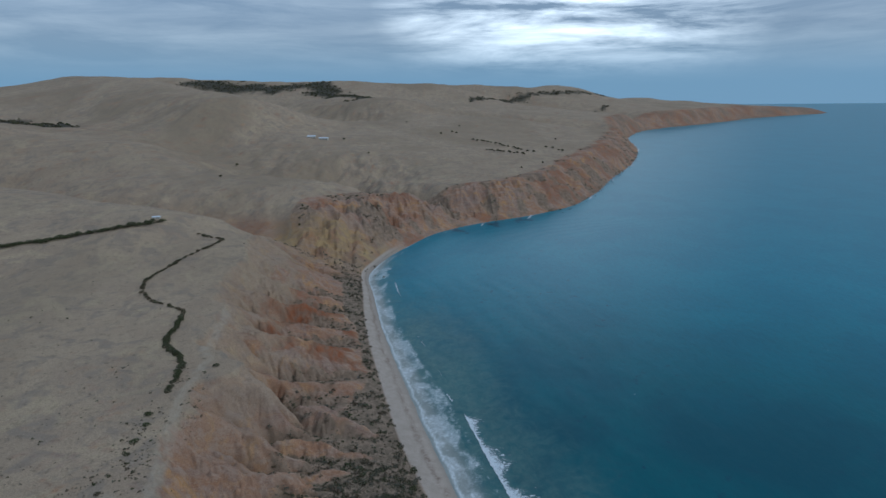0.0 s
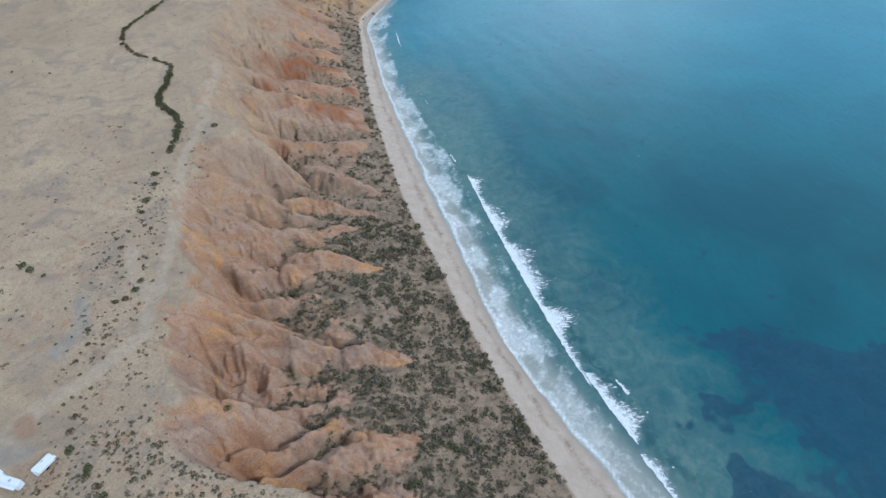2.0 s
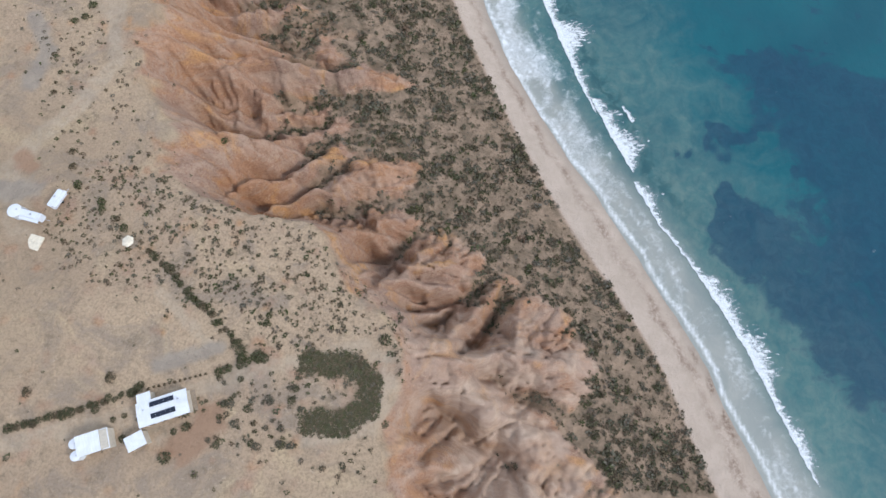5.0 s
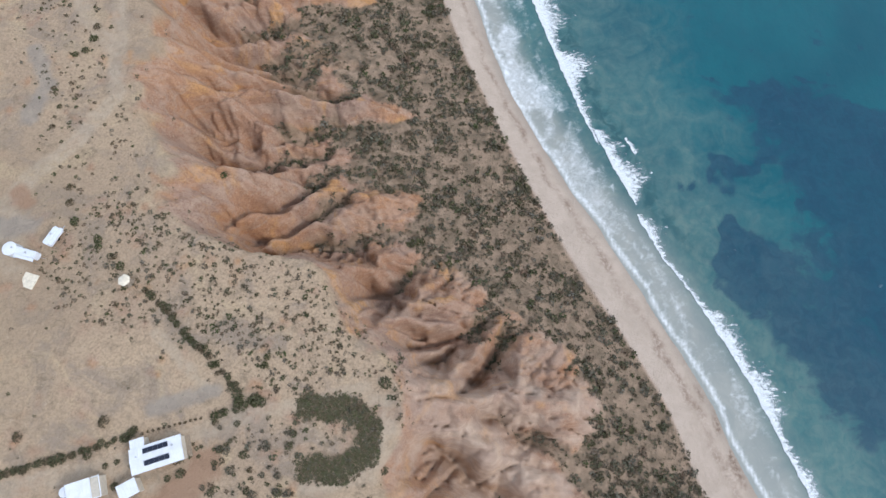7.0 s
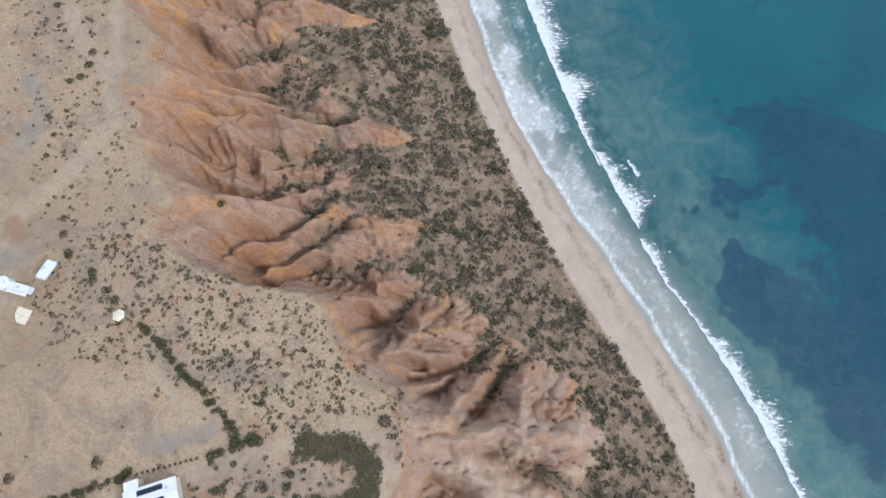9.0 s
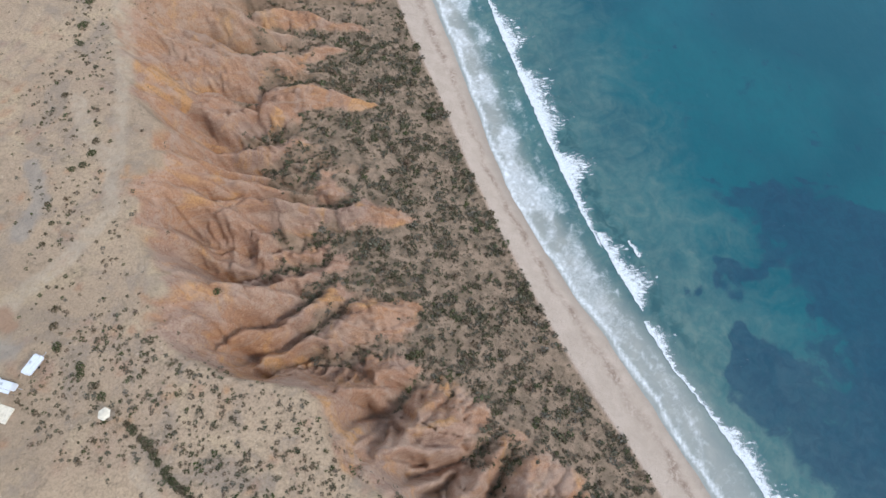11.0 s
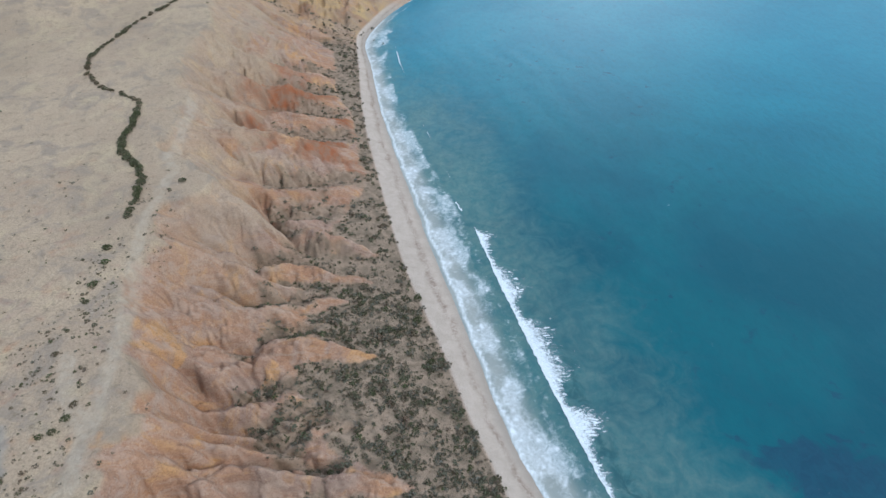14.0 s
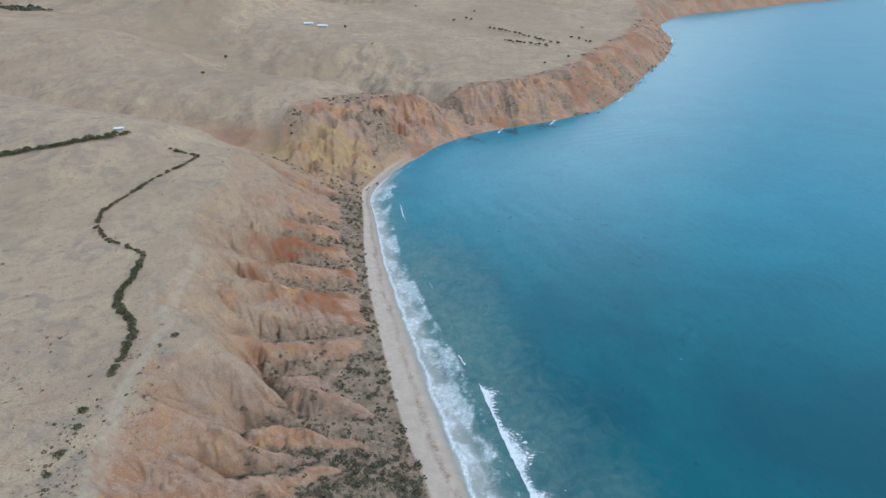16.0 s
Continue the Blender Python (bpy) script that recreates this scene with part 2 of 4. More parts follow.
def base_height(x, y):
    """The land before the rain has cut it, and 0 to 1 from the brow to the foot of the cliffs."""
    s, f, b, lean = cliff_lines(y)
    top = top_z(y)
    inland = np.maximum(b - x, 0) / lean
    rise = np.interp(inland, [0, 60, 160, 320, 600, 1000, 1600, 2500, 4500], [0, 3, 9, 22, 36, 52, 80, 108, 116])
    rise = rise * (1 - 0.35 * step(2300, 3300, y) * (1 - step(-200, -1500, x)))
    roll = (fbm(x / 210 + 5, y / 210, 7, 4) - 0.5) * 26 * step(60, 500, inland) + (fbm(x / 38, y / 38, 9, 3) - 0.5) * 2.2 * step(3, 60, inland)
    land = top + rise + roll
    for line, height, half in RISES:
        d, t = along(x, y, line)
        land = land + height * np.exp(-((d / half) ** 2)) * step(0.0, 0.15, t)
    for line, depth, half in VALLEYS:
        d, t = along(x, y, line)
        d = d + (fbm(x / 30, y / 30, 51, 3) - 0.5) * half * 0.7
        land = land - depth * np.exp(-((d / half) ** 2)) * (1 - 0.55 * t) * step(-30, 40, inland + 20)
    rough = np.where(y < 440, 1.0, 0.0) * (1 - step(0.5, 0.8, (x - b) / np.maximum(f - b, 1)))
    xw = x + rough * (12 * (fbm(x / 19, y / 13, 36, 2) - 0.5) + 5 * (fbm(x / 6, y / 4.5, 37, 3) - 0.5))
    u = np.clip((xw - b) / np.maximum(f - b, 1), 0, 1)
    foot = 3.4
    ue = np.clip((apron_x(y + 3 * (fbm(x / 6, y / 6, 39, 2) - 0.5)) - b) / np.maximum(f - b, 1), 0.35, 0.95)
    spur, drain = brow_shape(x, y, u, ue)
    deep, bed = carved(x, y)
    face = foot + (land - foot) * (spur + (drain - spur) * deep)
    face = face - 1.7 * np.exp(-((bed / 0.9) ** 2)) * step(0.03, 0.12, u) * (1 - step(0.75, 1.0, u / ue))
    beach = foot * np.clip((s - x) / np.maximum(s - f, 0.5), 0, 1) ** 0.9
    out = np.maximum(x - s, 0) / lean
    bed = -0.9 * (1 - np.exp(-out / 12)) - 0.03 * np.minimum(out, 200)
    z = np.where(x < f, face, np.where(x < s, beach, bed))
    return z, u, inland, out


def worn(gx, gy, z, u, bare):
    """Rain and run-off: water runs down the steepest way, gathers, and cuts gullies into the clay."""
    ny, nx = z.shape
    idx = np.arange(z.size).reshape(z.shape)
    rock = (0.35 * step(0.0, 0.03, u) + 0.65 * step(0.02, 0.18, u)) * (1 - step(0.9, 1.15, bare))
    rain = (u > 0.03).ravel() * 1.0
    flow = rain.copy()
    rng = np.random.default_rng(5)
    z = z + rng.normal(0, 0.16, z.shape) * (rock > 0)
    tough = (0.25 + 1.6 * step(0.32, 0.68, fbm(gx / 24, gy / 13, 66, 3))) * (1 - 0.62 * step(150, 230, gy))
    steps8 = [(dy, dx, 1 / math.hypot(dy, dx)) for dy in (-1, 0, 1) for dx in (-1, 0, 1) if dy or dx]
    for turn in range(56):
        best, to = np.zeros_like(z), idx.copy()
        for dy, dx, inv in steps8:
            drop = (z - np.roll(z, (-dy, -dx), (0, 1))) * inv
            better = drop > best
            best, to = np.where(better, drop, best), np.where(better, np.roll(idx, (-dy, -dx), (0, 1)), to)
        to = to.ravel()
        moves = to != idx.ravel()
        for _ in range(14):
            flow = rain + np.bincount(to[moves], flow[moves], z.size)
        flow = np.minimum(flow, 4000)
        cut = 0.0165 * np.sqrt(flow).reshape(z.shape) * best * rock * tough
        z = z - np.minimum(cut, 0.45 * best)
        # steep banks slump
        soft = blurred(z, 1)
        steep = step(1.2, 2.4, best)
        z = z + (soft - z) * np.clip(0.03 + 0.4 * steep, 0, 1) * 0.3 * (rock > 0)
    return z


CELL = 0.7
GX, GY = np.arange(-175.0, 90.0, CELL), np.arange(-45.0, 470.0, CELL)
gx, gy = np.meshgrid(GX, GY)
gz, gu, _, _ = base_height(gx, gy)
raw = gz.copy()
_, gf, gb, _ = cliff_lines(gy)
bare = (gx - gb) / np.maximum(apron_x(gy) - gb, 5)
span = step(0.03, 0.30, gu) * (1 - step(0.65, 1.0, bare))
bent = gy + 12 * (fbm(gx / 30, gy / 30, 65, 2) - 0.5) + 0.12 * gx
gz += (fbm(gx / 22, gy / 14, 63, 3) - 0.5) * 4.0 * span
gz -= 2.4 * (1 - np.minimum(1.5 * billow(gx / 24, bent / 7.0, 64, 2), 1) ** 0.8) * span * (1 - 0.5 * step(150, 230, gy))
gz = worn(gx, gy, gz, gu, bare)
gz = np.where(gu < 1, np.maximum(gz, 3.4 + 6.5 * (1 - gu)), gz)
edge = step(0, 12, gx - GX[0]) * step(0, 12, GX[-1] - gx) * step(0, 12, gy - GY[0]) * step(0, 25, GY[-1] - gy)
delta = (gz - raw) * edge
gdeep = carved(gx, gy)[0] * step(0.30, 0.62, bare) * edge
hollow = np.clip((blurred(gz, 90) - gz) / 3.0, -1, 1) * edge


def sampled(field, x, y):
    fx, fy = np.clip((x - GX[0]) / CELL, 0, len(GX) - 1.001), np.clip((y - GY[0]) / CELL, 0, len(GY) - 1.001)
    i, j = fx.astype(int), fy.astype(int)
    tx, ty = fx - i, fy - j
    v = (field[j, i] * (1 - tx) + field[j, i + 1] * tx) * (1 - ty) + (field[j + 1, i] * (1 - tx) + field[j + 1, i + 1] * tx) * ty
    return np.where((x > GX[0]) & (x < GX[-1]) & (y > GY[0]) & (y < GY[-1]), v, 0.0)


def height(x, y):
    z, u, inland, out = base_height(x, y)
    z = z + sampled(delta, x, y)
    body = step(0.0, 0.06, u) * (1 - step(0.75, 1.0, u))
    z = z + body * (y < 450) * ((ridged(x / 5.0, y / 3.4, 72, 3) - 0.6) * 1.5 + (fbm(x / 1.5, y / 1.5, 71, 2) - 0.5) * 0.6) * (1 - 0.7 * step(0.55, 0.75, u))
    far = step(440, 480, y) * step(0.0, 0.40, u) * (1 - step(0.8, 1.0, u))
    ue = (x - cliff_lines(y)[2]) / np.maximum(apron_x(y) - cliff_lines(y)[2], 5)
    ribs = step(0.02, 0.12, u) * (1 - step(0.75, 1.05, ue)) * (y < 450)
    bend = y + 12 * (fbm(x / 30, y / 30, 65, 2) - 0.5) + 0.12 * x + 3 * (fbm(x / 6, y / 6, 75, 2) - 0.5)
    z = z - ribs * (2.5 * np.exp(-billow(x / 19, bend / 5.5, 76, 2) / 0.13) + 1.3 * np.exp(-billow(x / 9, bend / 2.8, 77, 2) / 0.17)) * (1 - 0.3 * step(150, 230, y))
    d, t = along(x + 1.5 * (fbm(x / 3, y / 3, 70, 2) - 0.5), y, [(3, 33), (6, 35), (10, 38), (13, 42), (14.5, 46), (16, 50)])
    z = z - 5.0 * np.exp(-((d / (1.0 + 0.6 * t)) ** 2)) * step(0.0, 0.1, t) * (1 - step(0.65, 1.0, t))
    q, r = x + 0.45 * y, y - 0.45 * x
    z = z + far * ((ridged(q / 30, r / 44, 73, 3) - 0.62) * 18 + (ridged(q / 8, r / 20, 78, 3) - 0.6) * 7 + (fbm(x / 5, y / 5, 74, 3) - 0.5) * 3)
    return z, u, inland, out


# ---- meshes ----
def mesh_of(name, verts, faces, smooth=True):
    """A mesh from arrays of vertices and of triangles or quads."""
    me = bpy.data.meshes.new(name)
    verts, faces = np.asarray(verts, np.float32), np.asarray(faces, np.int32)
    n = faces.shape[1]
    me.vertices.add(len(verts))
    me.vertices.foreach_set("co", verts.ravel())
    me.loops.add(faces.size)
    me.loops.foreach_set("vertex_index", faces.ravel())
    me.polygons.add(len(faces))
    me.polygons.foreach_set("loop_start", np.arange(0, faces.size, n, dtype=np.int32))
    me.polygons.foreach_set("use_smooth", np.full(len(faces), smooth))
    me.update(calc_edges=True)
    return me


def attribute(me, name, rgba):
    a = me.color_attributes.new(name, "FLOAT_COLOR", "POINT")
    a.data.foreach_set("color", np.asarray(rgba, np.float32).ravel())


def grid_faces(ny, nx):
    i = np.arange(ny * nx).reshape(ny, nx)
    return np.stack([i[:-1, :-1], i[:-1, 1:], i[1:, 1:], i[1:, :-1]], -1).reshape(-1, 4)


def spaced(stops):
    """Grid lines from (start, step) pairs, the step growing evenly to the next."""
    out = [stops[0][0]]
    for (a, da), (b, db) in zip(stops, stops[1:]):
        while out[-1] < b - 1e-6:
            t = (out[-1] - a) / (b - a)
            out.append(out[-1] + da + (db - da) * t)
    return np.array(out)


# ---- materials ----
class Paint:
    """A node material, with short ways to add nodes."""

    def __init__(self, name, roughness=0.9, specular=0.3):
        self.m = bpy.data.materials.new(name)
        self.m.use_nodes = True
        self.n, self.l = self.m.node_tree.nodes, self.m.node_tree.links
        self.shader = self.n["Principled BSDF"]
        self.shader.inputs["Roughness"].default_value = roughness
        self.shader.inputs["Specular IOR Level"].default_value = specular
        self.place = self.n.new("ShaderNodeNewGeometry").outputs["Position"]

    def put(self, socket, value):
        if hasattr(value, "links"):
            self.l.new(value, socket)
        elif value is not None:
            socket.default_value = (*value, 1) if isinstance(value, tuple) and len(value) == 3 and socket.type == "RGBA" else value
        return socket

    def noise(self, size, detail=4.0, rough=0.55, warp=0.0, squash=(1, 1, 1), at=None):
        m = self.n.new("ShaderNodeMapping")
        m.inputs["Scale"].default_value = [s / size for s in squash]
        self.l.new(at or self.place, m.inputs[0])
        t = self.n.new("ShaderNodeTexNoise")
        t.inputs["Scale"].default_value, t.inputs["Detail"].default_value = 1.0, detail
        t.inputs["Roughness"].default_value, t.inputs["Distortion"].default_value = rough, warp
        self.l.new(m.outputs[0], t.inputs["Vector"])
        return t.outputs[0]

    def creases(self, size, squash=(1, 1, 1), detail=3.0):
        m = self.n.new("ShaderNodeMapping")
        m.inputs["Scale"].default_value = [s / size for s in squash]
        self.l.new(self.place, m.inputs[0])
        t = self.n.new("ShaderNodeTexNoise")
        t.noise_type, t.normalize = "RIDGED_MULTIFRACTAL", True
        t.inputs["Scale"].default_value, t.inputs["Detail"].default_value, t.inputs["Distortion"].default_value = 1.0, detail, 0.5
        self.l.new(m.outputs[0], t.inputs["Vector"])
        return t.outputs[0]

    def ramp(self, value, lo, hi, a=0.0, b=1.0):
        r = self.n.new("ShaderNodeMapRange")
        r.interpolation_type = "SMOOTHSTEP"
        for k, v in (("From Min", lo), ("From Max", hi), ("To Min", a), ("To Max", b)):
            r.inputs[k].default_value = v
        self.put(r.inputs["Value"], value)
        return r.outputs[0]

    def mix(self, f, a, b, blend="MIX"):
        x = self.n.new("ShaderNodeMixRGB")
        x.blend_type = blend
        self.put(x.inputs[0], f), self.put(x.inputs[1], a), self.put(x.inputs[2], b)
        return x.outputs[0]

    def math(self, op, a, b=0.0):
        x = self.n.new("ShaderNodeMath")
        x.operation = op
        self.put(x.inputs[0], a), self.put(x.inputs[1], b)
        return x.outputs[0]

    def masks(self, name):
        a = self.n.new("ShaderNodeAttribute")
        a.attribute_name = name
        s = self.n.new("ShaderNodeSeparateColor")
        self.l.new(a.outputs["Color"], s.inputs[0])
        return (*s.outputs, a.outputs["Alpha"])

    def bump(self, value, strength, distance, normal=None):
        b = self.n.new("ShaderNodeBump")
        b.inputs["Strength"].default_value, b.inputs["Distance"].default_value = strength, distance
        self.l.new(value, b.inputs["Height"])
        if normal is not None:
            self.l.new(normal, b.inputs["Normal"])
        return b.outputs[0]

    def done(self, color, normal=None, roughness=None):
        self.put(self.shader.inputs["Base Color"], color)
        self.put(self.shader.inputs["Normal"], normal)
        self.put(self.shader.inputs["Roughness"], roughness)
        return self.m


def plain(name, color, roughness=0.6, metal=0.0, vary=0.12, size=0.6, bump=0.0):
    p = Paint(name, roughness)
    p.shader.inputs["Metallic"].default_value = metal
    n = p.noise(size, 5.0)
    dark, light = tuple(c * (1 - vary) for c in color), tuple(min(c * (1 + vary), 1) for c in color)
    return p.done(p.mix(p.ramp(n, 0.3, 0.7), dark, light), p.bump(n, bump, 0.05) if bump else None)


def leaf_material(name):
    p = Paint(name, 0.85, 0.15)
    tint = p.masks("tint")
    olive = p.mix(tint[0], (0.098, 0.094, 0.050), (0.21, 0.19, 0.155))
    col = p.mix(tint[1], olive, (0.082, 0.110, 0.038))
    col = p.mix(tint[2], col, (0.20, 0.135, 0.095))
    return p.done(p.mix(p.ramp(p.noise(0.3, 4.0, 0.6), 0.35, 0.7, 0.0, 0.32), col, (0.055, 0.052, 0.034)))


def ground_material():
    p = Paint("clay_sand_and_dry_grass", 0.95, 0.12)
    clay, scrub, sand, red = p.masks("cover")
    track, wrack, wet, wood = p.masks("marks")
    fine, mid, broad = p.noise(0.55, 5.0, 0.6), p.noise(4.5, 5.0, 0.6, 0.4), p.noise(38, 4.0, 0.55, 0.6)
    # dry grass: straw, pale dust and grey patches
    straw = p.mix(p.ramp(broad, 0.35, 0.65), (0.42, 0.308, 0.215), (0.485, 0.360, 0.245))
    straw = p.mix(p.ramp(p.noise(13, 6.0, 0.66, 0.8), 0.48, 0.62, 0.0, 0.85), straw, (0.315, 0.25, 0.195))
    straw = p.mix(p.ramp(p.noise(24, 5.0, 0.6, 1.2), 0.52, 0.66, 0.0, 0.75), straw, (0.53, 0.405, 0.26))
    straw = p.mix(p.ramp(p.noise(3.1, 7.0, 0.74, 0.3), 0.52, 0.68, 0.0, 0.75), straw, (0.21, 0.165, 0.115))
    straw = p.mix(p.ramp(fine, 0.44, 0.62, 0.0, 0.55), straw, (0.285, 0.215, 0.145))
    straw = p.mix(p.ramp(p.noise(0.9, 6.0, 0.7, 0.5), 0.42, 0.30, 0.0, 0.6), straw, (0.58, 0.46, 0.345))
    straw = p.mix(p.ramp(p.noise(260, 4.0, 0.55, 0.8), 0.42, 0.64, 0.0, 0.6), straw, (0.30, 0.225, 0.15))
    # clay: orange, pink-grey and pale bands, washed down the slope
    wash = p.noise(7.0, 6.0, 0.62, 0.7, (0.35, 1.0, 1.6))
    earth = p.mix(p.ramp(broad, 0.30, 0.68), (0.42, 0.222, 0.122), (0.375, 0.230, 0.162))
    earth = p.mix(p.ramp(p.noise(21, 5.0, 0.6, 0.9), 0.46, 0.60, 0.0, 0.7), earth, (0.325, 0.235, 0.190))
    earth = p.mix(p.ramp(wash, 0.48, 0.64, 0.0, 0.7), earth, (0.44, 0.315, 0.235))
    earth = p.mix(p.ramp(p.noise(16, 5.0, 0.6, 1.0), 0.52, 0.66, 0.0, 0.85), earth, (0.53, 0.290, 0.125))
    earth = p.mix(p.ramp(p.noise(5.0, 6.0, 0.65, 0.9, (0.5, 1.2, 1.6)), 0.55, 0.70, 0.0, 0.5), earth, (0.25, 0.150, 0.105))
    earth = p.mix(p.ramp(fine, 0.46, 0.62, 0.0, 0.4), earth, (0.22, 0.125, 0.080))
    earth = p.mix(p.ramp(p.noise(1.1, 7.0, 0.76, 0.4), 0.46, 0.30, 0.0, 0.6), earth, (0.56, 0.41, 0.29))
    streak = p.noise(1.7, 6.0, 0.68, 0.8, (0.28, 1.0, 0.8))
    earth = p.mix(p.ramp(streak, 0.55, 0.68, 0.0, 0.4), earth, (0.20, 0.122, 0.086))
    band = p.noise(4.2, 6.0, 0.6, 1.0, (0.25, 1.0, 0.7))
    earth = p.mix(p.ramp(band, 0.50, 0.60, 0.0, 0.35), earth, (0.47, 0.34, 0.26))
    earth = p.mix(p.ramp(band, 0.44, 0.36, 0.0, 0.35), earth, (0.46, 0.255, 0.130))
    rust = p.mix(p.ramp(mid, 0.35, 0.65), (0.31, 0.110, 0.050), (0.27, 0.155, 0.10))
    earth = p.mix(p.masks("tone")[0], earth, p.mix(p.ramp(wash, 0.4, 0.65), (0.46, 0.31, 0.15), (0.36, 0.25, 0.155)))
    earth = p.mix(p.masks("tone")[3], earth, p.mix(p.ramp(wash, 0.4, 0.62), (0.44, 0.325, 0.255), (0.56, 0.43, 0.335)))
    earth = p.mix(red, earth, rust)
    soil = p.mix(p.ramp(mid, 0.35, 0.65), (0.20, 0.150, 0.105), (0.33, 0.240, 0.170))
    beach = p.mix(p.ramp(mid, 0.3, 0.7), (0.46, 0.375, 0.305), (0.53, 0.435, 0.36))
    beach = p.mix(p.ramp(fine, 0.5, 0.8, 0.0, 0.2), beach, (0.36, 0.28, 0.21))
    col = p.mix(clay, straw, earth)
    col = p.mix(scrub, col, soil)
    dust = p.mix(p.ramp(mid, 0.3, 0.7), (0.50, 0.41, 0.31), (0.43, 0.35, 0.26))
    col = p.mix(p.math("MULTIPLY", track, p.ramp(p.noise(2.6, 5.0, 0.65), 0.3, 0.6, 0.12, 0.55)), col, dust)
    stone, rusty = p.masks("tone")[1:3]
    col = p.mix(stone, col, p.mix(p.ramp(mid, 0.35, 0.65), (0.285, 0.245, 0.205), (0.35, 0.30, 0.245)))
    col = p.mix(rusty, col, (0.33, 0.205, 0.135))
    col = p.mix(sand, col, beach)
    col = p.mix(wet, col, (0.34, 0.285, 0.235))
    col = p.mix(p.math("MULTIPLY", wrack, p.ramp(p.noise(1.0, 6.0, 0.7, 0.5), 0.35, 0.6)), col, (0.17, 0.105, 0.07))
    col = p.mix(wood, col, (0.085, 0.075, 0.055))
    rough = p.ramp(wet, 0.0, 1.0, 0.95, 0.45)
    rills = p.math("MULTIPLY", p.math("SUBTRACT", 1.0, p.creases(4.6, (0.42, 1.0, 0.6))), clay)
    n = p.bump(rills, 0.35, 0.8)
    n = p.bump(mid, 0.25, 0.7, n)
    n = p.bump(p.noise(1.2, 6.0, 0.70, 0.6), 0.9, 0.5, n)
    return p.done(col, p.bump(fine, 0.7, 0.15, n), rough)


def sea_material():
    p = Paint("sea_water", 0.3, 0.5)
    p.shader.inputs["IOR"].default_value = 1.30
    deep, shoal, weed, foam = p.masks("water")
    thin, rip = p.masks("wash")[:2]
    broad, mid, small = p.noise(60, 4.0, 0.5, 0.6), p.noise(13, 6.0, 0.62, 1.6), p.noise(4.0, 6.0, 0.68, 0.9)
    col = p.mix(p.ramp(broad, 0.35, 0.65), (0.003, 0.080, 0.112), (0.005, 0.110, 0.138))
    col = p.mix(p.ramp(mid, 0.42, 0.66, 0.0, 0.4), col, (0.010, 0.092, 0.125))
    # Far water: its bluer tone, with grazing sky reflection put into the base colour
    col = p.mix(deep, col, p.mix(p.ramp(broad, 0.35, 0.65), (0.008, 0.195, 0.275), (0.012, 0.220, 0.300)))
    shelf = p.math("ADD", shoal, p.math("MULTIPLY", p.math("SUBTRACT", mid, 0.5), 0.55))
    col = p.mix(p.ramp(shelf, 0.12, 0.85, 0.0, 0.92), col, p.mix(p.ramp(small, 0.35, 0.65), (0.105, 0.205, 0.190), (0.165, 0.245, 0.215)))
    # weed beds on the bottom, ragged and streaked
    edge = p.math("ADD", weed, p.math("MULTIPLY", p.math("SUBTRACT", mid, 0.5), 1.3))
    edge = p.math("ADD", edge, p.math("MULTIPLY", p.math("SUBTRACT", small, 0.5), 0.7))
    col = p.mix(p.ramp(edge, 0.34, 0.72, 0.0, 0.74), col, p.mix(p.ramp(small, 0.35, 0.65), (0.010, 0.042, 0.086), (0.012, 0.062, 0.108)))
    col = p.mix(p.ramp(p.noise(3.2, 6.0, 0.65, 0.6, (1.0, 0.6, 1.0)), 0.42, 0.66, 0.0, 0.22), col, (0.004, 0.075, 0.105))
    col = p.mix(p.math("MULTIPLY", rip, p.ramp(p.noise(5.0, 5.0, 0.6, 0.8), 0.42, 0.62)), col, (0.02, 0.085, 0.10))
    # a skin of water over wet sand
    col = p.mix(p.ramp(thin, 0.10, 0.95, 0.0, 0.93), col, p.mix(p.ramp(mid, 0.3, 0.7), (0.295, 0.315, 0.295), (0.36, 0.365, 0.335)))
    lace = p.noise(1.9, 7.0, 0.74, 1.6)
    net = p.creases(2.6, (1, 1, 1), 4.0)
    torn = p.math("ADD", p.math("MULTIPLY", lace, 0.75), p.math("MULTIPLY", net, 0.45))
    white = p.ramp(p.math("ADD", foam, p.math("SUBTRACT", torn, 0.60)), 0.04, 0.74, 0.0, 0.92)
    col = p.mix(white, col, (0.78, 0.81, 0.83))
    n = p.bump(p.noise(7.0, 4.0, 0.6, 0.3, (1.0, 0.45, 1.0)), 0.25, 0.5)
    n = p.bump(p.noise(1.3, 4.0, 0.6), 0.25, 0.12, n)
    return p.done(col, n, p.ramp(white, 0.0, 1.0, 0.3, 0.8))


def foam_material():
    """White water, thick at the lip and torn to lace at its edges."""
    p = Paint("sea_foam", 0.7, 0.3)
    n = p.noise(0.5, 5.0, 0.65, 0.8)
    thick = p.masks("thick")[0]
    lace = p.math("ADD", p.math("MULTIPLY", p.noise(1.0, 7.0, 0.74, 1.2), 0.6), p.math("MULTIPLY", p.creases(1.7, (0.6, 1.4, 1.0), 4.0), 0.45))
    p.put(p.shader.inputs["Alpha"], p.ramp(p.math("ADD", thick, p.math("MULTIPLY", p.math("SUBTRACT", lace, 0.44), 2.1)), 0.12, 0.62))
    return p.done(p.mix(p.ramp(n, 0.3, 0.7), (0.62, 0.68, 0.72), (0.85, 0.88, 0.90)), p.bump(n, 0.8, 0.3))


GROUND, SEA, FOAM, LEAF = ground_material(), sea_material(), foam_material(), leaf_material("shrub_leaves")
BARK = plain("bark", (0.13, 0.10, 0.075), 0.9, vary=0.3, size=0.1)

